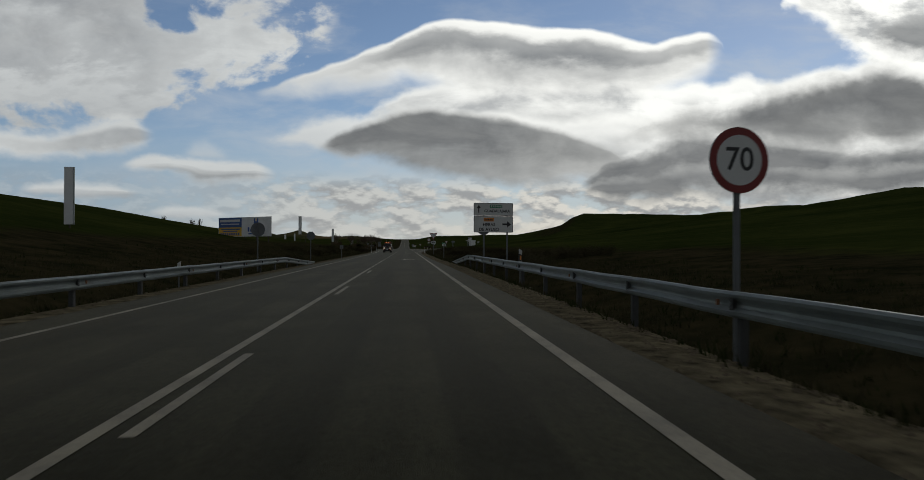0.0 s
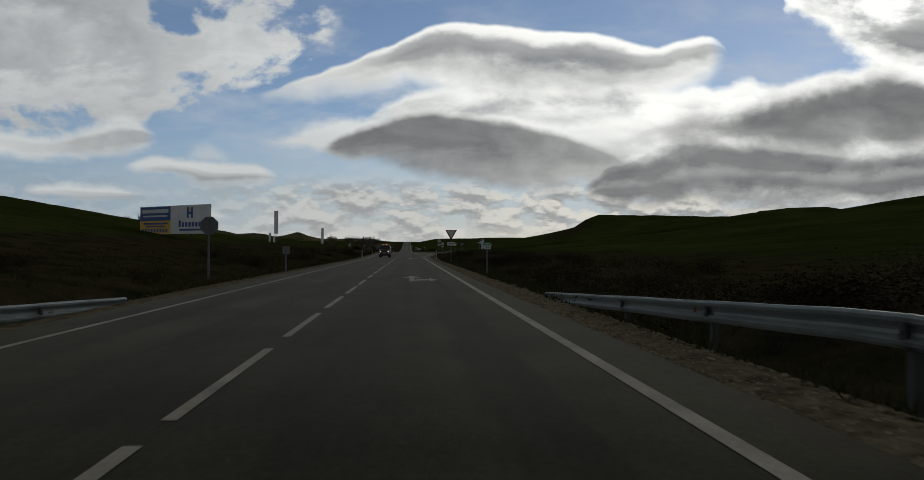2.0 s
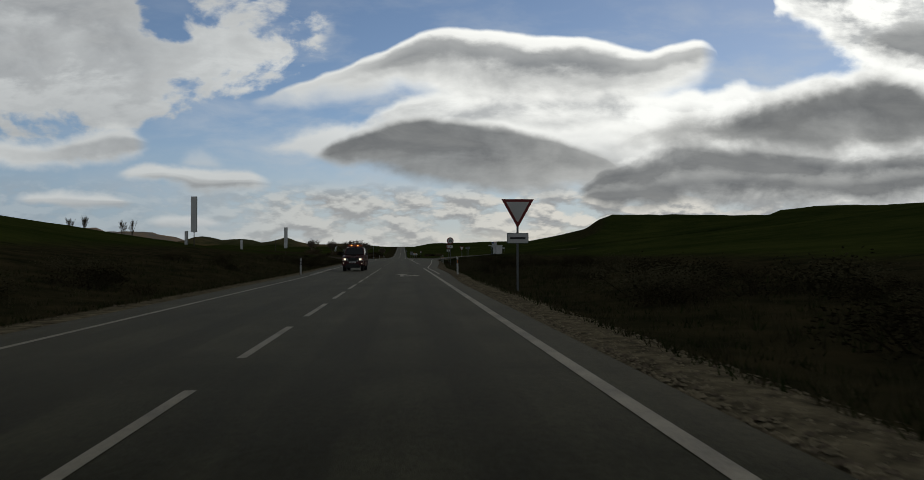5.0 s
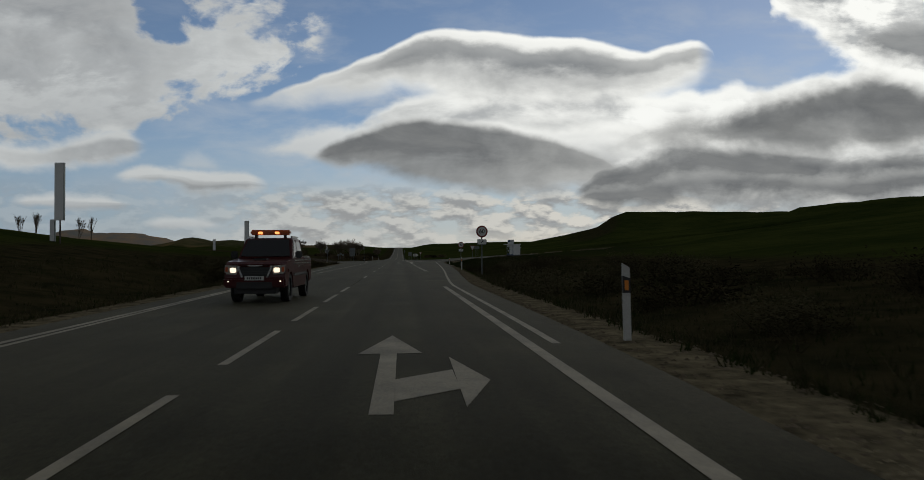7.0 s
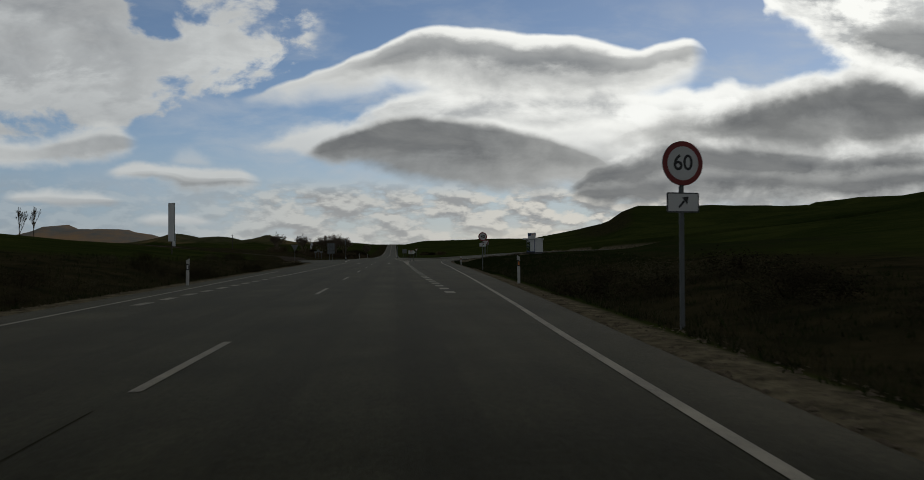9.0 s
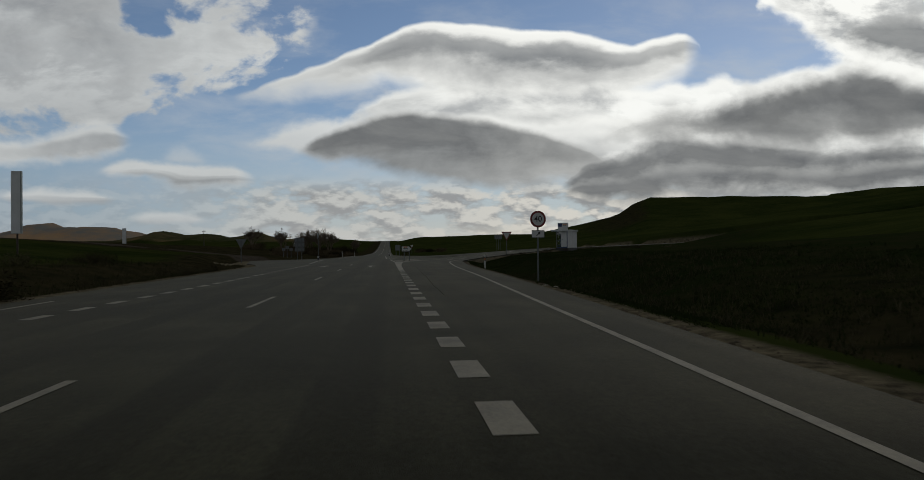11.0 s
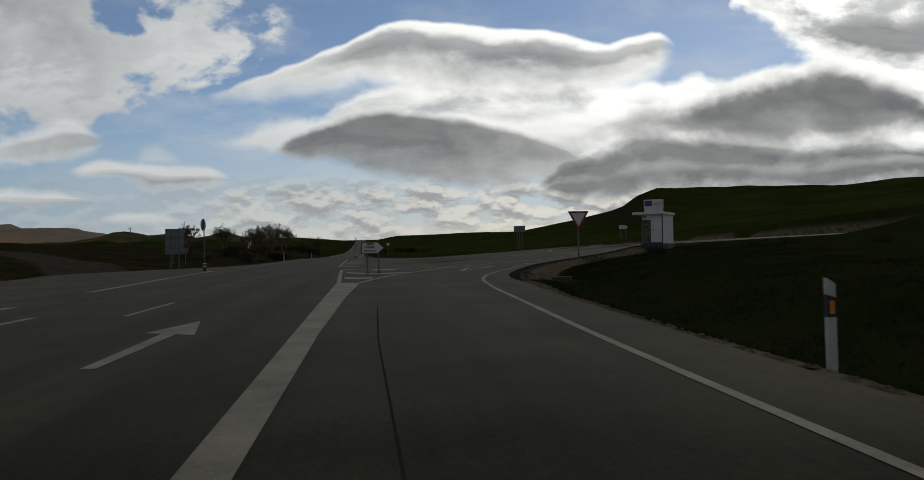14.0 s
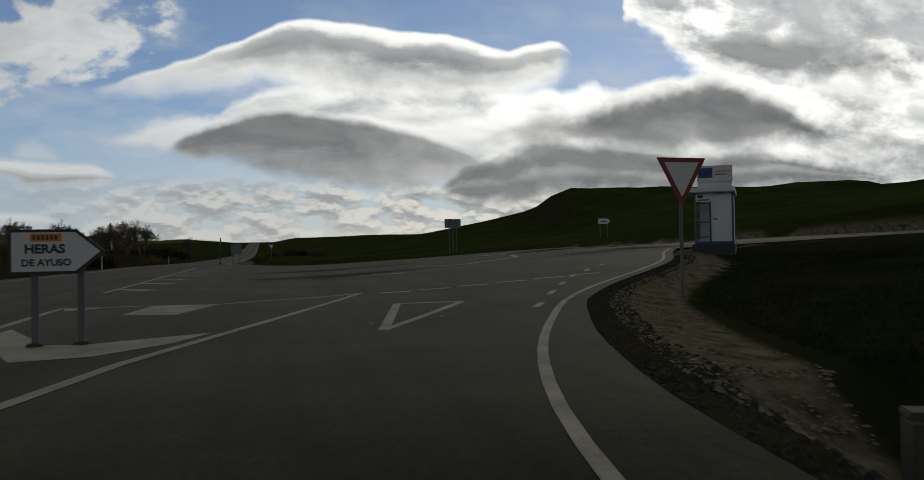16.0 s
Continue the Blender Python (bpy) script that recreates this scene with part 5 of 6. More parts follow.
def shelter(x, y, z):
    ob = thing("bus_shelter", x, y, z, -37, "small white bus shelter with a flat canopy and a sign box", "bus shelter")
    part("base", box(bmesh.new(), -0.68, -0.85, -0.5, 1.10, 2.85, 0.12, 0.02), DARK, ob, "dark plinth")
    part("wall", box(bmesh.new(), 0.14, -0.75, 0.12, 1.02, -0.66, 2.42, 0.01), WALL, ob)
    part("side_panel", box(bmesh.new(), -0.50, -0.715, 0.24, 0.08, -0.705, 1.95), PANE, ob, "clear glass panel in a navy frame")
    part("wall", box(bmesh.new(), 0.95, -0.66, 0.12, 1.04, 2.75, 2.42, 0.01), WALL, ob)
    part("wall", box(bmesh.new(), -0.56, 2.66, 0.12, 0.95, 2.75, 2.42, 0.01), WALL, ob)
    part("corner_trim", box(bmesh.new(), 1.0, -0.79, 0.12, 1.08, -0.70, 2.42, 0.01), NAVY, ob, "navy corner strip")
    part("panel_frame", box(bmesh.new(), 0.07, -0.77, 0.12, 0.14, -0.65, 2.0, 0.01), NAVY, ob, "navy frame")
    for z in (0.42, 1.08, 1.92):
        part("panel_frame", box(bmesh.new(), -0.50, -0.74, z, 0.06, -0.69, z + 0.045, 0.005), NAVY, ob)
    part("skirting", box(bmesh.new(), -0.50, -0.775, 0.12, 1.0, -0.75, 0.24), NAVY, ob)
    part("post", box(bmesh.new(), -0.58, -0.78, 0.12, -0.50, -0.68, 2.42, 0.01), POST, ob)
    part("name_board", box(bmesh.new(), -0.50, -0.80, 2.0, 0.14, -0.74, 2.38, 0.01), WHITE, ob)
    part("bar", box(bmesh.new(), -0.42, -0.806, 2.18, -0.2, -0.80, 2.3), BLACK, ob)
    part("bar", box(bmesh.new(), -0.42, -0.806, 2.06, 0.06, -0.80, 2.11), BLACK, ob)
    part("bench", box(bmesh.new(), 0.5, -0.3, 0.5, 0.93, 2.4, 0.58, 0.01), WOOD, ob)
    part("notice", box(bmesh.new(), 0.24, -0.757, 1.2, 0.40, -0.75, 1.26), BLACK, ob)
    canopy = part("canopy", box(bmesh.new(), -1.28, -0.98, 2.42, 1.14, 3.05, 2.64, 0.03), WALL, ob, "flat white canopy")
    part("fascia", box(bmesh.new(), -1.30, -1.0, 2.40, 1.16, -0.98, 2.45), ZINC, canopy)
    sign = part("sign_box", box(bmesh.new(), -0.45, -0.55, 2.9, 1.05, -0.25, 3.62, 0.02), WALL, ob, "white sign box on the roof")
    part("sign_panel", box(bmesh.new(), -0.38, -0.562, 3.08, 0.22, -0.55, 3.52), NAVY, sign, "dark panel")
    part("bar", box(bmesh.new(), 0.32, -0.558, 3.32, 0.95, -0.55, 3.37), ORANGE, sign)
    part("bar", box(bmesh.new(), 0.32, -0.558, 3.2, 0.8, -0.55, 3.24), BLACK, sign)
    part("sign_foot", box(bmesh.new(), -0.42, -0.5, 2.66, 1.02, -0.3, 2.9, 0.01), WALL, sign)
    return ob


shelter(27.5, 294.8, 1.15)


# ---- the pickup ----
CAR_RED = material("dark red car paint", (0.06, 0.006, 0.006), 0.28, 0, (0.03, 0.004, 0.004), 1.5, 12, 0.5, gloss=0.3)
CAR_PLASTIC = material("black plastic", (0.015, 0.015, 0.016), 0.6, 0, (0.03, 0.03, 0.03), 3, 30, 0.5)
RUBBER = material("tyre rubber", (0.014, 0.014, 0.014), 0.85, 0, (0.03, 0.028, 0.025), 4, 40, 0.5)
CHROME = material("dull chrome", (0.5, 0.5, 0.5), 0.25, 0.9, (0.35, 0.35, 0.35), 2, 20, 0.5)


def lamp_material(name, colour, strength):
    m = bpy.data.materials.new(name)
    m.use_nodes = True
    p = m.node_tree.nodes["Principled BSDF"]
    p.inputs["Base Color"].default_value = (*colour, 1)
    p.inputs["Emission Color"].default_value = (*colour, 1)
    p.inputs["Emission Strength"].default_value = strength
    p.inputs["Roughness"].default_value = 0.25
    return m


HEADLAMP = lamp_material("lit headlamp", (1.0, 0.82, 0.62), 1.3)
BEACON = lamp_material("lit amber beacon", (1.0, 0.42, 0.12), 1.4)
LENS = material("clear lamp lens", (0.55, 0.53, 0.48), 0.12, 0.3, (0.35, 0.34, 0.31), 6, 40, 0.5)
AMBER = material("amber plastic", (0.55, 0.10, 0.02), 0.3, 0, (0.4, 0.07, 0.02), 2, 20, 0.5)


def profile(bm, outline, x0, x1, bevel=0.0, taper=0.0, z_ref=0.0):
    """A side outline (y, z) drawn out across x; taper leans the sides in above z_ref."""
    def side(x, s):
        return [bm.verts.new((x - s * taper * max(0, z - z_ref), y, z)) for y, z in outline]
    a, b = side(x0, -1), side(x1, 1)
    bm.faces.new(a)
    bm.faces.new(b[::-1])
    n = len(a)
    for i in range(n):
        bm.faces.new((a[i], b[i], b[(i + 1) % n], a[(i + 1) % n]))
    bmesh.ops.recalc_face_normals(bm, faces=bm.faces)
    if bevel:
        bmesh.ops.bevel(bm, geom=bm.edges[:], offset=bevel, segments=2, affect="EDGES", clamp_overlap=True)
    return bm


def wheel_part(ob, x, y, r, side):
    bm = bmesh.new()
    ring = [(r * 0.70, -0.11), (r * 0.96, -0.12), (r, -0.09), (r, 0.09), (r * 0.96, 0.12), (r * 0.70, 0.11)]
    rows = []
    for i in range(28):
        a = 2 * math.pi * i / 28
        rows.append([bm.verts.new((x + w, y + q * math.cos(a), r + q * math.sin(a))) for q, w in ring])
    for i in range(28):
        p, q = rows[i], rows[(i + 1) % 28]
        for k in range(6):
            bm.faces.new((p[k], p[(k + 1) % 6], q[(k + 1) % 6], q[k]))
    tyre = part("tyre", bm, RUBBER, ob)
    bm = bmesh.new()
    for w0, w1, q in ((-0.06, 0.06, r * 0.70), (0.02 * side, 0.09 * side, r * 0.22)):
        a = [bm.verts.new((x + w0, y + q * math.cos(2 * math.pi * i / 20), r + q * math.sin(2 * math.pi * i / 20))) for i in range(20)]
        b = [bm.verts.new((x + w1, y + q * math.cos(2 * math.pi * i / 20), r + q * math.sin(2 * math.pi * i / 20))) for i in range(20)]
        bm.faces.new(a)
        bm.faces.new(b[::-1])
        for i in range(20):
            bm.faces.new((a[i], b[i], b[(i + 1) % 20], a[(i + 1) % 20]))
    bmesh.ops.recalc_face_normals(bm, faces=bm.faces)
    part("rim", bm, ZINC, tyre)
    return tyre


def pickup(x, y, turn):
    """Nose towards -y; y is the front bumper."""
    ob = thing("pickup_truck", x, y, 0.0, turn, "dark red double-cab pickup with amber beacon bar and lit headlamps", "pickup truck")
    w = 0.86
    lower = [(0.10, 0.42), (0.05, 0.62), (0.10, 0.92), (0.35, 1.05), (1.45, 1.13), (1.55, 1.15), (3.45, 1.16), (3.5, 1.12), (5.0, 1.12), (5.0, 0.48), (4.62, 0.44)]
    for c in (4.2,):
        lower += [(c + 0.42 * math.cos(a), 0.40 + 0.42 * math.sin(a)) for a in (0.1, 0.7, 1.3, 1.9, 2.5, 3.04)]
    lower += [(3.7, 0.36), (1.5, 0.36)]
    lower += [(1.0 + 0.42 * math.cos(a), 0.40 + 0.42 * math.sin(a)) for a in (0.1, 0.7, 1.3, 1.9, 2.5, 3.04)]
    body = part("body", profile(bmesh.new(), lower, -w, w, 0.025), CAR_RED, ob)
    cab = [(1.42, 1.12), (2.05, 1.66), (2.25, 1.70), (3.25, 1.69), (3.48, 1.12)]
    part("cab", profile(bmesh.new(), cab, -w + 0.03, w - 0.03, 0.03, 0.20, 1.12), CAR_RED, ob)
    # windscreen and side windows, a little proud of the cab
    bm = bmesh.new()
    pts = [(-0.74, 1.475, 1.19), (0.74, 1.475, 1.19), (0.63, 2.005, 1.64), (-0.63, 2.005, 1.64)]
    bm.faces.new([bm.verts.new((a, b - 0.012, c + 0.012)) for a, b, c in pts])
    r = bmesh.ops.extrude_face_region(bm, geom=bm.faces[:])
    for v in [g for g in r["geom"] if isinstance(g, bmesh.types.BMVert)]:
        v.co += Vector((0, 0.02, -0.02))
    bmesh.ops.recalc_face_normals(bm, faces=bm.faces)
    part("windscreen", bm, GLASS, ob, "dark windscreen")
    for s in (-1, 1):
        for y0, y1, y2, y3 in ((1.72, 2.42, 2.42, 2.12), (2.50, 3.32, 3.22, 2.50)):
            bm = bmesh.new()
            quad = []
            for yy, zz in ((y0, 1.20), (y1, 1.20), (y2, 1.60), (y3, 1.60)):
                quad.append(bm.verts.new((s * (w - 0.02 - 0.20 * (zz - 1.12)), yy, zz)))
            bm.faces.new(quad)
            r = bmesh.ops.extrude_face_region(bm, geom=bm.faces[:])
            for v in [g for g in r["geom"] if isinstance(g, bmesh.types.BMVert)]:
                v.co.x -= s * 0.02
            bmesh.ops.recalc_face_normals(bm, faces=bm.faces)
            part("side_window", bm, GLASS, ob)
        bm = box(bmesh.new(), s * (w + 0.12) - 0.10, 1.62, 1.13, s * (w + 0.12) + 0.10, 1.74, 1.33, 0.03)
        part("mirror", bm, CAR_PLASTIC, ob, "black door mirror")
        bm = slab(bmesh.new(), [(s * 0.42, 0.95), (s * 0.85, 0.97), (s * 0.86, 0.80), (s * 0.80, 0.74), (s * 0.53, 0.73)], 0.045, 0.14)
        bmesh.ops.recalc_face_normals(bm, faces=bm.faces)
        head = part("headlamp", bm, LENS, ob, "clear headlamp lens")
        part("bulb", box(bmesh.new(), s * 0.62 - 0.085, 0.03, 0.78, s * 0.62 + 0.085, 0.05, 0.90, 0.015), HEADLAMP, head, "lit headlamp")
        part("indicator", box(bmesh.new(), s * 0.80 - 0.04, 0.035, 0.80, s * 0.80 + 0.04, 0.05, 0.92, 0.012), AMBER, head, "amber indicator")
        fog = part("fog_lamp", box(bmesh.new(), s * 0.74 - 0.035, -0.04, 0.53, s * 0.74 + 0.035, 0.03, 0.59, 0.015), HEADLAMP, ob)
        part("arch", box(bmesh.new(), s * (w + 0.01) - 0.03, 0.5, 0.78, s * (w + 0.01) + 0.03, 1.5, 0.86, 0.02), CAR_RED, ob)
        for z in (0.98, 1.06):
            part("side_trim", box(bmesh.new(), s * (w + 0.004) - 0.006, 1.6, z, s * (w + 0.004) + 0.006, 4.95, z + 0.03), CHROME, ob, "thin bright side trim")
        part("side_moulding", box(bmesh.new(), s * (w + 0.01) - 0.012, 1.5, 0.66, s * (w + 0.01) + 0.012, 3.7, 0.74, 0.005), CAR_PLASTIC, ob)
        for y0 in (1.62, 2.46):
            part("door_handle", box(bmesh.new(), s * (w + 0.012) - 0.012, y0 + 0.62, 0.90, s * (w + 0.012) + 0.012, y0 + 0.78, 0.94, 0.005), CHROME, ob)
        part("roof_rail", box(bmesh.new(), s * 0.66 - 0.02, 2.2, 1.70, s * 0.66 + 0.02, 3.3, 1.75, 0.01), CHROME, ob)
        part("roll_bar_leg", box(bmesh.new(), s * 0.68 - 0.03, 3.62, 1.10, s * 0.68 + 0.03, 3.68, 1.62, 0.02), CHROME, ob)
        part("bed_rail", box(bmesh.new(), s * (w - 0.05) - 0.03, 3.5, 1.13, s * (w - 0.05) + 0.03, 4.98, 1.19, 0.01), CHROME, ob)
    part("bumper", box(bmesh.new(), -w - 0.02, -0.03, 0.40, w + 0.02, 0.18, 0.66, 0.05), CAR_RED, ob)
    part("air_dam", box(bmesh.new(), -0.52, -0.045, 0.36, 0.52, 0.0, 0.56, 0.02), CAR_PLASTIC, ob)
    part("hood_edge", box(bmesh.new(), -0.74, 0.07, 0.955, 0.74, 0.30, 1.0, 0.02), CAR_RED, ob)
    for s in (-1, 1):
        part("wiper", box(bmesh.new(), s * 0.32 - 0.30, 1.455, 1.185, s * 0.32 + 0.30, 1.475, 1.205), CAR_PLASTIC, ob)
        part("cab_pillar", box(bmesh.new(), s * 0.735 - 0.02, 2.43, 1.16, s * 0.735 + 0.02, 2.50, 1.64, 0.01), CAR_RED, ob)
    part("skid_plate", box(bmesh.new(), -0.6, 0.05, 0.24, 0.6, 0.6, 0.40, 0.02), CAR_PLASTIC, ob)
    grille = part("grille", box(bmesh.new(), -0.44, 0.03, 0.68, 0.44, 0.12, 0.92, 0.03), CAR_PLASTIC, ob)
    for s in (-1, 1):
        bm = slab(bmesh.new(), [(s * 0.46, 0.95), (s * 0.52, 0.95), (s * 0.38, 0.66), (s * 0.32, 0.66)], 0.01, 0.05)
        bmesh.ops.recalc_face_normals(bm, faces=bm.faces)
        part("grille_bar", bm, CHROME, grille)
    for z in (0.74, 0.80, 0.86):
        part("grille_slat", box(bmesh.new(), -0.36, 0.022, z, 0.36, 0.034, z + 0.02), STEEL, grille)
    part("grille_chevron", slab(bmesh.new(), [(-0.22, 0.97), (0.22, 0.97), (0.17, 0.935), (-0.17, 0.935)], 0.015, 0.05), CHROME, grille, "bright plain strip over the grille")
    plate = part("number_plate", box(bmesh.new(), -0.27, -0.048, 0.585, 0.27, -0.03, 0.69), WHITE, ob)
    for k in range(7):
        part("bar", box(bmesh.new(), -0.21 + 0.062 * k, -0.052, 0.61, -0.17 + 0.062 * k, -0.048, 0.665), BLACK, plate)
    part("hood_scoop", box(bmesh.new(), -0.2, 0.75, 1.06, 0.2, 1.25, 1.13, 0.03), CAR_PLASTIC, ob)
    bar = part("beacon_bar", box(bmesh.new(), -0.62, 2.2, 1.78, 0.62, 2.5, 1.92, 0.04), AMBER, ob, "amber beacon bar")
    for bx in (-0.30, 0.22):
        part("beacon", box(bmesh.new(), bx - 0.07, 2.18, 1.80, bx + 0.07, 2.21, 1.87, 0.01), BEACON, bar, "lit amber beacon")
    for bx in (-0.45, 0.45):
        part("bar_foot", box(bmesh.new(), bx - 0.03, 2.25, 1.66, bx + 0.03, 2.45, 1.80), CAR_PLASTIC, bar)
    part("roll_bar", box(bmesh.new(), -0.71, 3.62, 1.60, 0.71, 3.68, 1.66, 0.02), CHROME, ob)
    for px in (-w + 0.14, w - 0.14):
        for py in (1.0, 4.2):
            wheel_part(ob, px, py, 0.37, 1 if px > 0 else -1)
    part("underbody", box(bmesh.new(), -0.6, 0.4, 0.28, 0.6, 4.8, 0.42), CAR_PLASTIC, ob)
    return ob


truck = pickup(-1.84, 147.2, -2)
truck.matrix_basis = truck.matrix_basis @ Matrix.Diagonal((0.94, 0.90, 1.07, 1))


# ---- smaller signs round the junction ----
def panel_sign(name, x, y, z, w, z0, z1, label, posts=(-0.35, 0.35), turn=0.0, front=False, arrow=False):
    ob = thing(name, x, y, z, turn, label, "road sign")
    for px in posts:
        sign_post(ob, z1 - 0.05, px, 0.0 if front else -0.09, 0.5)
    if arrow:
        shape = [(-w / 2, z0), (w * 0.28, z0), (w / 2, (z0 + z1) / 2), (w * 0.28, z1), (-w / 2, z1)]
    else:
        shape = rounded(-w / 2, z0, w / 2, z1, 0.03)
    p = part("panel", slab(bmesh.new(), shape, -0.06, -0.04), BACK, ob)
    if front:
        c = (z0 + z1) / 2
        part("panel_face", slab(bmesh.new(), [(q[0] * 0.95, c + (q[1] - c) * 0.92) for q in shape], -0.064, -0.06), WHITE, p)
        part("bar", slab(bmesh.new(), [(-w * 0.3, c - 0.04), (w * 0.2, c - 0.04), (w * 0.2, c + 0.04), (-w * 0.3, c + 0.04)], -0.067, -0.064), BLACK, p)
    else:
        for px in posts:
            part("bracket", box(bmesh.new(), px - 0.07, -0.1, z1 - 0.2, px + 0.07, -0.055, z1 - 0.15), POST, p)
    return ob


def stacked_sign(x, y, w, heights, gap, turn, label):
    """Several panels one over another on two posts, seen from behind."""
    ob = thing("direction_sign", x, y, surface(x, y), turn, label, "road sign")
    for px in (-gap, gap):
        sign_post(ob, heights[-1][1] - 0.05, px, -0.09, 0.4)
    for z0, z1 in heights:
        p = part("panel", slab(bmesh.new(), rounded(-w / 2, z0, w / 2, z1, 0.03), -0.06, -0.035), BACK, ob)
        for z in (z0 + 0.1, z1 - 0.1):
            part("stiffener", box(bmesh.new(), -w / 2 + 0.05, -0.082, z - 0.02, w / 2 - 0.05, -0.06, z + 0.02, 0.004), POST, p)
    return ob


def bollard_sign(x, y, z_top, label, turn=102):
    """A sign edge-on over a banded bollard."""
    ob = thing("island_sign", x, y, surface(x, y), turn, label, "road sign")
    part("bollard", tube(bmesh.new(), 0, 0, 0, 0.62, 0.11, 0.10, 16), BLACK, ob, "black bollard")
    for z in (0.28, 0.46):
        part("white_band", tube(bmesh.new(), 0, 0, z, z + 0.07, 0.116, 0.115, 16), WHITE, ob)
    part("post", tube(bmesh.new(), 0, 0, 0.6, z_top, 0.035), POST, ob)
    part("sign_plate", slab(bmesh.new(), [(0.42 * math.cos(math.pi / 8 + math.pi / 4 * i), z_top - 0.42 + 0.42 * math.sin(math.pi / 8 + math.pi / 4 * i)) for i in range(8)], -0.06, -0.045), BACK, ob)
    return ob


stacked_sign(-8.7, 293.4, 1.25, ((1.15, 1.66), (1.70, 2.33), (2.37, 2.97)), 0.28, 14, "grey backs of three stacked direction panels on two posts")
bollard_sign(-5.87, 289.6, 3.5, "grey back of an eight-sided stop sign over a banded bollard", -102)
bollard_sign(3.3, 352.0, 3.0, "traffic island sign on a banded bollard beyond the junction")
panel_sign("direction_sign", 5.1, 350.0, 0, 1.1, 1.05, 2.2, "grey back of a stacked direction sign", (-0.35, 0.35))
panel_sign("direction_sign", 22.5, 322.0, None, 1.35, 1.9, 2.6, "grey back of a direction sign across the side road", (-0.3, 0.0, 0.3), 5)
panel_sign("arrow_direction_sign", 33.2, 317.0, None, 1.05, 1.05, 1.48, "small white arrow sign beyond the side road", (-0.3, 0.3), 0, True, True)
for dx in (-0.55, 0.0, 0.6):
    panel_sign("track_sign", -12.7 + dx, 311.0, 0, 0.5, 1.25 + 0.25 * (dx == 0), 1.65 + 0.3 * (dx == 0), "small grey sign by the mouth of the track", (0,), 4)
panel_sign("kilometre_sign", -4.75, 77.9, None, 0.36, 1.0, 1.4, "grey back of a small kilometre plate", (0,))
yield_sign(9.2, 385.0, 2.4, 0.95, "small give-way sign far beyond the junction")


def culvert(x, y):
    """Concrete headwall with a pipe mouth."""
    ob = thing("culvert", x, y, -0.84, -28, "concrete culvert headwall with a dark pipe mouth", "culvert")
    bm = bmesh.new()
    hole = [(0.19 * math.cos(a), 0.26 + 0.19 * math.sin(a)) for a in [2 * math.pi * i / 16 for i in range(16)]]
    outer = []
    for cx, cz in hole:
        m = max(abs(cx) / 0.36, abs(cz - 0.28) / 0.38)
        outer.append((cx / m, 0.28 + (cz - 0.28) / m))
    ring_in = [bm.verts.new((a, -0.08, b)) for a, b in hole]
    ring_out = [bm.verts.new((a, -0.08, b)) for a, b in outer]
    deep = [bm.verts.new((a, 0.7, b)) for a, b in hole]
    back = [bm.verts.new((a, 0.10, b)) for a, b in outer]
    for i in range(16):
        j = (i + 1) % 16
        bm.faces.new((ring_in[i], ring_in[j], ring_out[j], ring_out[i]))
        bm.faces.new((ring_in[j], ring_in[i], deep[i], deep[j]))
        bm.faces.new((ring_out[i], ring_out[j], back[j], back[i]))
    bm.faces.new(deep)
    bmesh.ops.recalc_face_normals(bm, faces=bm.faces)
    part("headwall", bm, CONCRETE, ob)
    part("coping", box(bmesh.new(), -0.42, -0.12, 0.66, 0.42, 0.16, 0.73, 0.015), CONCRETE, ob)
    for s in (-1, 1):
        part("wing", box(bmesh.new(), s * 0.39 - 0.04, -0.22, -0.1, s * 0.39 + 0.04, 0.1, 0.66, 0.01), CONCRETE, ob)
    return ob


culvert(13.44, 270.4)


def utility_pole(x, y, height):
    ob = thing("utility_pole", x, y, None, 15, "slim dark timber pole standing alone in the field", "utility pole")
    part("pole", tube(bmesh.new(), 0, 0, -0.8, height, 0.16, 0.10, 10), WOOD, ob)
    part("crossarm", box(bmesh.new(), -0.55, -0.06, height - 0.5, 0.55, 0.06, height - 0.38, 0.01), WOOD, ob)
    for px in (-0.45, 0.0, 0.45):
        part("insulator", tube(bmesh.new(), px, 0, height - 0.38, height - 0.18, 0.05, 0.03, 8), BLACK, ob)
    return ob


utility_pole(-59.0, 449.0, 8.4 - land(-59.0, 449.0)[0])


# ---- bare trees and bushes ----
def limb(verts, faces, a, b, r0, r1, sides=5):
    d = (b - a).normalized()
    u = d.orthogonal().normalized()
    v = d.cross(u)
    n = len(verts)
    for p, r in ((a, r0), (b, r1)):
        for i in range(sides):
            t = 2 * math.pi * i / sides
            verts.append(tuple(p + (u * math.cos(t) + v * math.sin(t)) * r))
    for i in range(sides):
        j = (i + 1) % sides
        faces.append((n + i, n + j, n + sides + j, n + sides + i))


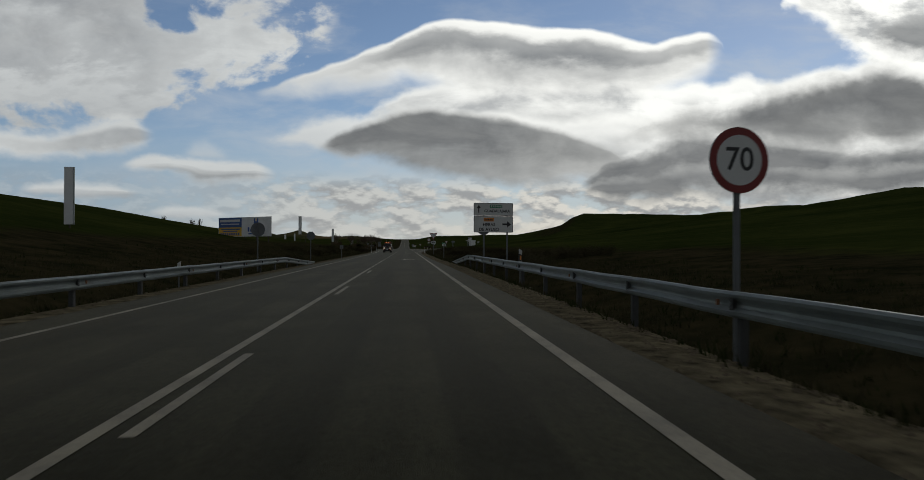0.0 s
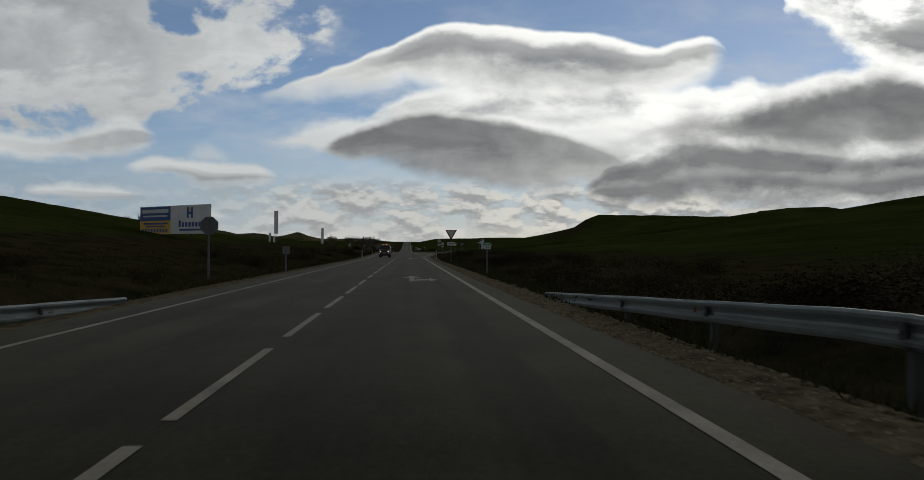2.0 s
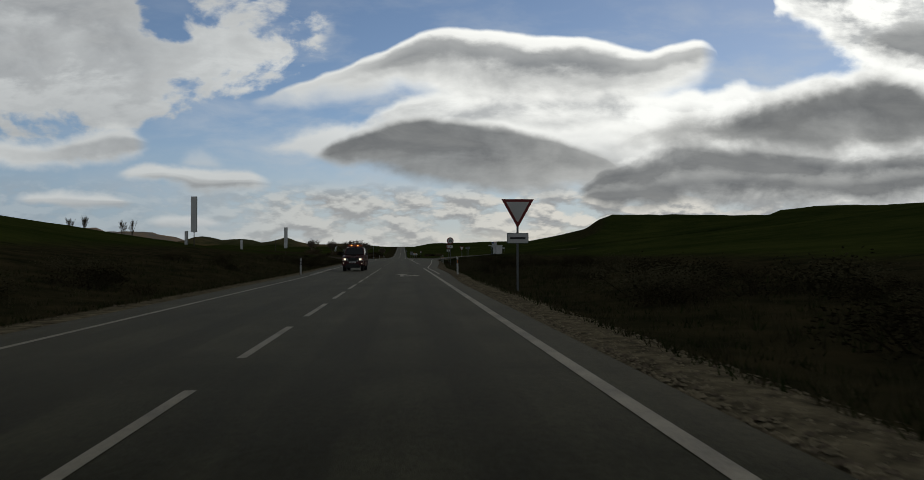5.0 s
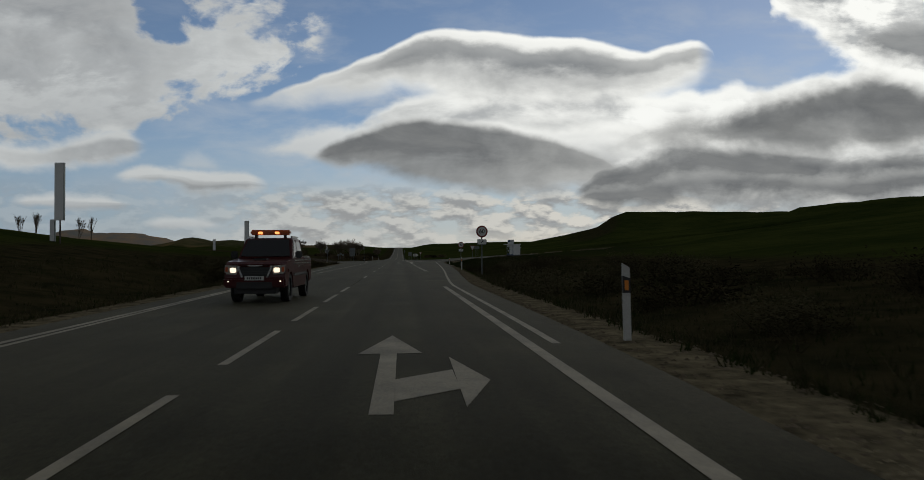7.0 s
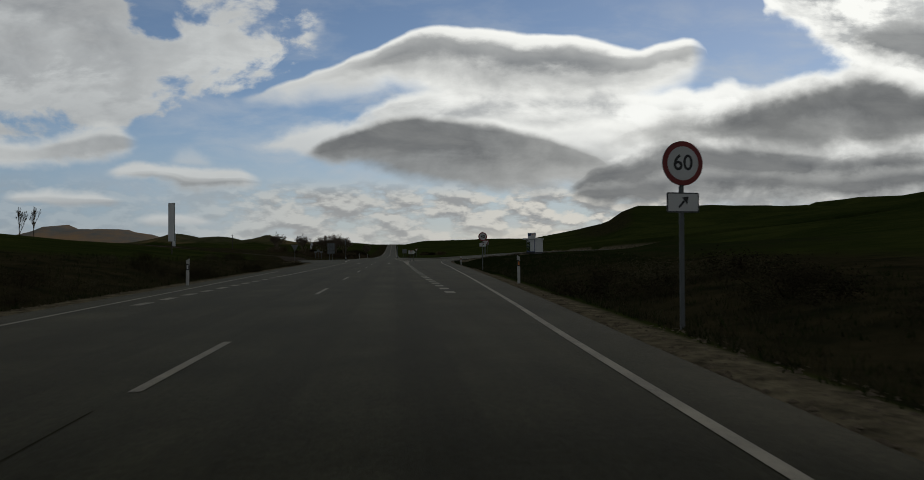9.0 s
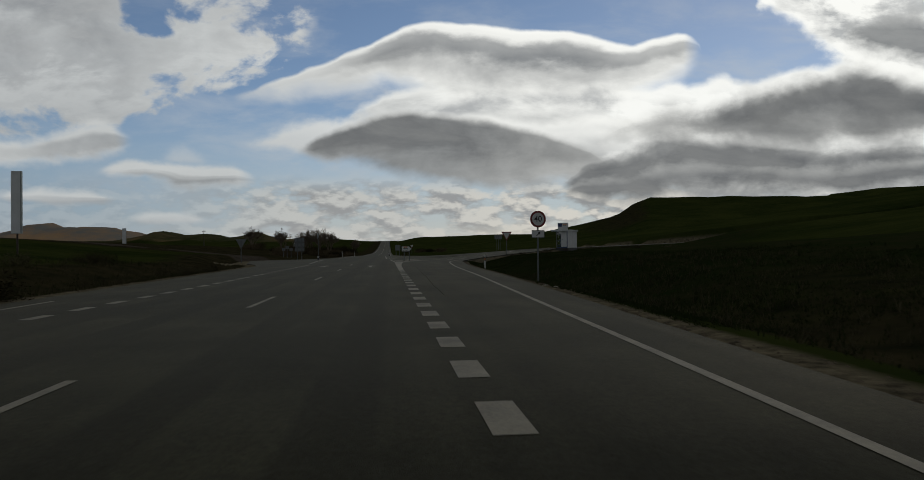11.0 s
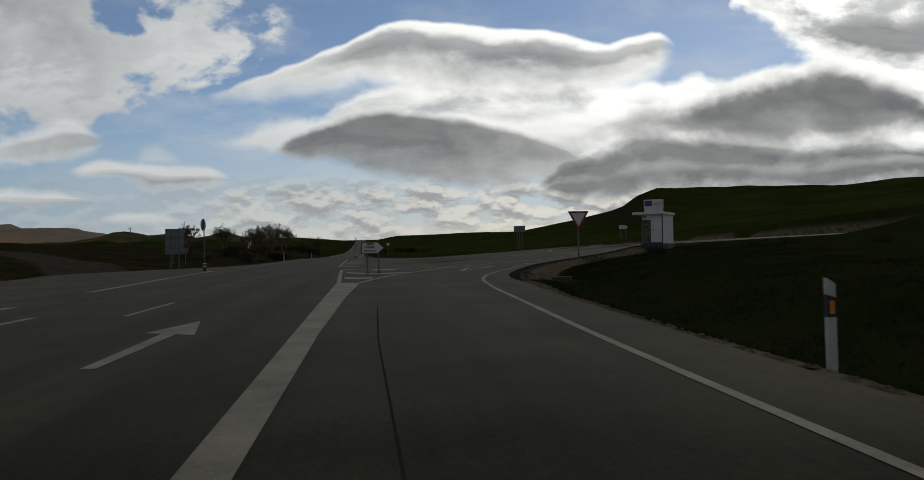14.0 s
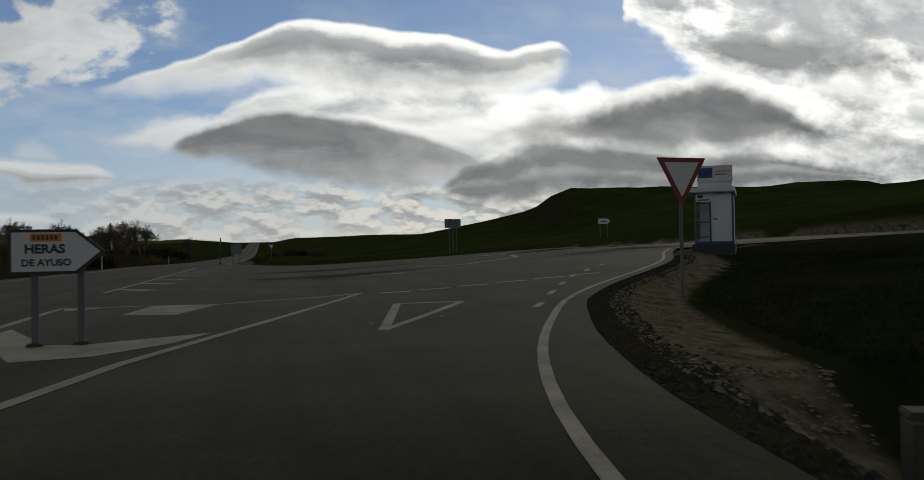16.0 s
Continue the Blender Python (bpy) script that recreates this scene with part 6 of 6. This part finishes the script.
def bare_tree(name, x, y, height, spread, seed, label, upright=0.5):
    rnd = random.Random(seed)
    ob = thing(name, x, y, None, rnd.uniform(0, 360), label, "tree", "bare trees")
    tv, tf, cv, cf = [], [], [], []

    def grow(p, way, length, r, level):
        end = p + way * length
        mid = p.lerp(end, 0.5) + Vector((rnd.uniform(-1, 1), rnd.uniform(-1, 1), 0)) * length * 0.06
        store = (tv, tf) if level < 2 else (cv, cf)
        sides = 7 if level < 2 else (4 if level < 4 else 3)
        limb(*store, p, mid, r, r * 0.86, sides)
        limb(*store, mid, end, r * 0.86, r * 0.68, sides)
        if level >= 6:
            return
        for k in range(3 if level < 5 else 4):
            t = Vector((rnd.gauss(0, 1), rnd.gauss(0, 1), rnd.gauss(upright, 0.5)))
            new_way = (way * (1.1 if k == 0 else 0.75) + t * (0.34 if k == 0 else 0.62) * spread).normalized()
            grow(mid.lerp(end, rnd.uniform(0.3, 1.0)) if k else end, new_way, length * rnd.uniform(0.58, 0.82), max(0.013, r * (0.68 if k == 0 else 0.5)), level + 1)
    stems = 1 if upright > 0.8 else 5
    for _ in range(stems):
        lean = Vector((rnd.uniform(-1, 1), rnd.uniform(-1, 1), 0)) * (0.22 if stems > 1 else 0.04)
        grow(Vector((0, 0, -0.2)) + lean, (Vector((0, 0, 1)) + lean * 1.5).normalized(), height * (0.25 if stems == 1 else 0.19), height * 0.013, 0)
    for nm, v, f in (("trunk", tv, tf), ("crown", cv, cf)):
        o = new(nm, mesh_from(nm, v, f, BARK))
        o.parent = ob
    return ob


for i, (x, y, h, sp) in enumerate([(-29.0, 421, 11.5, 1.0), (-24.0, 432, 10.5, 1.0), (-18.5, 424, 13.5, 0.9), (-14.5, 418, 11.5, 0.9), (-21.5, 428, 12.5, 0.9), (-8.6, 436, 8.0, 1.0), (-38.5, 424, 11.5, 0.9)]):
    bare_tree("tree", x, y, h, sp, 40 + i, "leafless grey tree with a fine crown of twigs")
for i, (x, y, h) in enumerate([(-131, 396, 17.0), (-126, 397, 18.0), (-112, 398, 13.5), (-108, 399, 14.5)]):
    bare_tree("poplar", x, y, h, 0.30, 60 + i, "slim leafless poplar on the hill", 1.6)

LEAF = material("dull brown leaf", (0.028, 0.025, 0.013), 0.9, 0, (0.04, 0.03, 0.018), 0.6, 6, 0.9, gloss=0.0)


def bush_mesh(seed, leaf, mat):
    rnd = random.Random(seed)
    v, f = [], []
    stems = [(Vector((rnd.gauss(0, 0.5), rnd.gauss(0, 0.5), 0)), rnd.uniform(0.55, 1.0)) for _ in range(9)]
    for c, h in stems:
        limb(v, f, Vector((c.x * 0.3, c.y * 0.3, -0.2)), Vector((c.x, c.y, h * 0.7)), 0.03, 0.012, 4)
        for _ in range(130):
            p = Vector((c.x + rnd.gauss(0, 0.24), c.y + rnd.gauss(0, 0.24), max(0.02, h * 0.55 + rnd.gauss(0, 0.24))))
            a = Vector((rnd.gauss(0, 1), rnd.gauss(0, 1), rnd.gauss(0.6, 0.7))).normalized() * leaf
            b = a.orthogonal().normalized() * leaf * 0.45
            n = len(v)
            v += [tuple(p - a), tuple(p + b), tuple(p + a), tuple(p - b)]
            f.append((n, n + 1, n + 2, n + 3))
    return mesh_from("bush", v, f, mat)


HEDGE = material("brown hedge twig", (0.075, 0.062, 0.034), 0.9, 0, (0.11, 0.08, 0.05), 0.6, 6, 0.9, gloss=0.0)
HEDGES = [bush_mesh(4, 0.08, HEDGE), bush_mesh(5, 0.07, HEDGE), bush_mesh(6, 0.08, LEAF)]
BUSHES = [bush_mesh(1, 0.045, LEAF), bush_mesh(2, 0.05, DRY), bush_mesh(3, 0.045, LEAF)]
rnd = random.Random(5)
spots = [(-rnd.uniform(9, 40), rnd.uniform(395, 440), rnd.uniform(1.2, 2.3)) for _ in range(20)]
spots += [(-rnd.uniform(6.5, 16), rnd.uniform(318, 400), rnd.uniform(0.7, 1.5)) for _ in range(22)]
spots += [(-rnd.uniform(6.5, 14), rnd.uniform(60, 245), rnd.uniform(0.4, 0.95)) for _ in range(56)]
spots += [(rnd.uniform(7.6, 16), rnd.uniform(45, 195), rnd.uniform(0.4, 1.1)) for _ in range(120)]
spots += [(rnd.uniform(17, 34), rnd.uniform(262, 291), rnd.uniform(0.3, 0.6)) for _ in range(10)]
spots += [(rnd.uniform(6.0, 20), rnd.uniform(370, 470), rnd.uniform(0.6, 1.4)) for _ in range(8)]
for x, y, s in spots:
    ob = new("bush", (HEDGES if y > 300 else BUSHES)[rnd.randrange(3)])
    ob.matrix_basis = pose(x, y, land(x, y)[0] - 0.05, 0, 0, rnd.uniform(0, 360)) @ Matrix.Diagonal((s * rnd.uniform(0.9, 1.5), s * rnd.uniform(0.9, 1.5), s, 1))
    tagged(ob, "low scrubby bush on the rough verge", "bush", "verge bushes")


# ---- grass, weeds, stones ----
def tufts(name, count, spot, height, wide, mat, label, blades=4, seed=1):
    rnd = random.Random(seed)
    v, f = [], []
    for _ in range(count):
        x, y = spot(rnd)
        z = land(x, y)[0] - 0.02
        s = height * rnd.uniform(0.45, 1.25) * (0.75 + 0.6 * noise.noise(Vector((x * 0.4, y * 0.4, 1))))
        for _ in range(blades):
            a = rnd.uniform(0, 6.283)
            dx, dy = math.cos(a) * wide, math.sin(a) * wide
            lx, ly = rnd.gauss(0, 0.35) * s, rnd.gauss(0, 0.35) * s
            px, py = x + rnd.gauss(0, 0.06), y + rnd.gauss(0, 0.06)
            n = len(v)
            v += [(px - dx, py - dy, z), (px + dx, py + dy, z), (px + lx, py + ly, z + s)]
            f.append((n, n + 1, n + 2))
    ob = new(name, mesh_from(name, v, f, mat))
    return tagged(ob, label, "grass", kind="stuff")


def beside(y0, y1, near, far, side):
    def spot(r):
        y = r.uniform(y0, y1)
        lo, hi = edges(y)
        d = near + (far - near) * r.random() ** 1.5
        return (hi + d, y) if side > 0 else (lo - d, y)
    return spot


tufts("dry_weeds", 9000, beside(-5, 235, 1.0, 9, 1), 0.30, 0.012, DRY, "dry brown weeds along the right verge", 4, 11)
tufts("verge_grass", 9000, beside(-5, 235, 0.9, 12, 1), 0.22, 0.014, GRASS, "rough dark grass along the right verge", 4, 12)
tufts("dry_weeds", 7000, beside(-5, 250, 0.7, 10, -1), 0.30, 0.012, DRY, "dry brown weeds along the left verge", 4, 13)
tufts("verge_grass", 6000, beside(-5, 250, 0.9, 12, -1), 0.22, 0.014, GRASS, "rough dark grass along the left verge", 4, 14)
tufts("bank_grass", 30000, beside(205, 266, 0.55, 11, 1), 0.09, 0.012, GRASS, "short dense grass on the bank inside the bend", 5, 15)
tufts("bank_grass", 16000, beside(265, 293, 2.7, 14, 1), 0.09, 0.012, GRASS, "short dense grass behind the gravel", 5, 16)


def stones(name, count, spot, size, label, seed):
    rnd = random.Random(seed)
    v, f = [], []
    shape = [(1, 0, 0), (0.3, 0.9, 0), (-0.8, 0.6, 0), (-0.8, -0.5, 0), (0.3, -0.9, 0), (0.15, 0.1, 0.75), (-0.3, -0.1, 0.6)]
    tri = [(0, 1, 5), (1, 6, 5), (1, 2, 6), (2, 3, 6), (3, 4, 6), (4, 5, 6), (4, 0, 5)]
    for _ in range(count):
        x, y = spot(rnd)
        z, scrubby, gravelly, *more = land(x, y)
        if 266 < y < 292 and x > 0 and max(gravelly, scrubby) < 0.4:
            continue
        z -= 0.01
        s = size * rnd.uniform(0.35, 1.0) ** 2.0 + 0.012
        a = rnd.uniform(0, 6.283)
        c, d, k, n = math.cos(a) * s, math.sin(a) * s, rnd.uniform(0.6, 1.1), len(v)
        w = rnd.uniform(0.4, 0.9)
        v += [(x + p * c - q * d * k, y + p * d + q * c * k, z + r * s * w) for p, q, r in shape]
        f += [(n + i, n + j, n + m) for i, j, m in tri]
    return tagged(new(name, mesh_from(name, v, f, STONE)), label, "gravel", kind="stuff")


stones("gravel", 9000, beside(-5, 175, 0.02, 1.6, 1), 0.055, "loose gravel and broken stone beside the asphalt", 21)
PALE = material("tan broken stone", (0.28, 0.237, 0.155), 0.9, 0, (0.05, 0.044, 0.029), 6, 40, 0.7, spread=0.3, gloss=0.0)
stones("rubble", 14000, beside(18, 132, 0.10, 1.4, 1), 0.045, "tan broken stone strewn along the verge", 27).data.materials[0] = PALE
stones("gravel", 2500, beside(-5, 250, 0.02, 1.0, -1), 0.06, "loose gravel beside the asphalt", 22)
stones("gravel", 1800, beside(175, 266, 0.02, 0.6, 1), 0.06, "loose gravel beside the asphalt", 23)
stones("rubble", 9000, beside(266, 291, 0.5, 2.6, 1), 0.04, "gravel and rubble inside the bend", 24).data.materials[0] = PALE
stones("broken_asphalt", 5000, beside(266, 291, 0.03, 0.9, 1), 0.06, "crumbled dark asphalt along the rim of the bend", 26).data.materials[0] = RUBBLE
stones("rubble", 1400, lambda r: (-10.6 + r.gauss(0, 1.5), 273.5 + r.gauss(0, 3.2)), 0.20, "broken tan stone heaped by the mouth of the track", 25).data.materials[0] = PALE


# ---- litter ----
LITTER = material("weathered pale litter", (0.34, 0.31, 0.24), 0.85, 0, (0.16, 0.14, 0.10), 9, 60, 0.8, gloss=0.1)
def scrap(x, y, size, seed):
    """A crumpled scrap of white plastic or paper."""
    rnd = random.Random(seed)
    bm = bmesh.new()
    bmesh.ops.create_icosphere(bm, subdivisions=2, radius=size)
    for v in bm.verts:
        k = 1 + rnd.uniform(-0.35, 0.35)
        v.co = Vector((v.co.x * k * 1.3, v.co.y * k, abs(v.co.z) * 0.45 * k))
    me = bpy.data.meshes.new("litter")
    bm.to_mesh(me)
    bm.free()
    me.materials.append(LITTER)
    ob = new("litter", me)
    lo, hi = edges(y)
    ob.matrix_basis = pose(x, y, surface(x, y) if lo < x < hi else land(x, y)[0], 0, 0, rnd.uniform(0, 360))
    return tagged(ob, "crumpled scrap of pale litter beside the road", "litter", "scraps of litter")


for i, (x, y, s) in enumerate([(5.05, 273.1, 0.035), (9.75, 278.2, 0.03), (11.1, 278.6, 0.03), (4.35, 266.9, 0.035), (9.85, 264.3, 0.028), (8.55, 218.7, 0.08), (8.9, 218.6, 0.09), (8.7, 217.8, 0.06),
                               (12.4, 272.6, 0.03), (12.9, 274.4, 0.025), (14.3, 278.2, 0.03), (6.1, 24.5, 0.08), (6.0, 33.0, 0.07), (7.4, 31.0, 0.09)]):
    scrap(x, y, s, 70 + i)
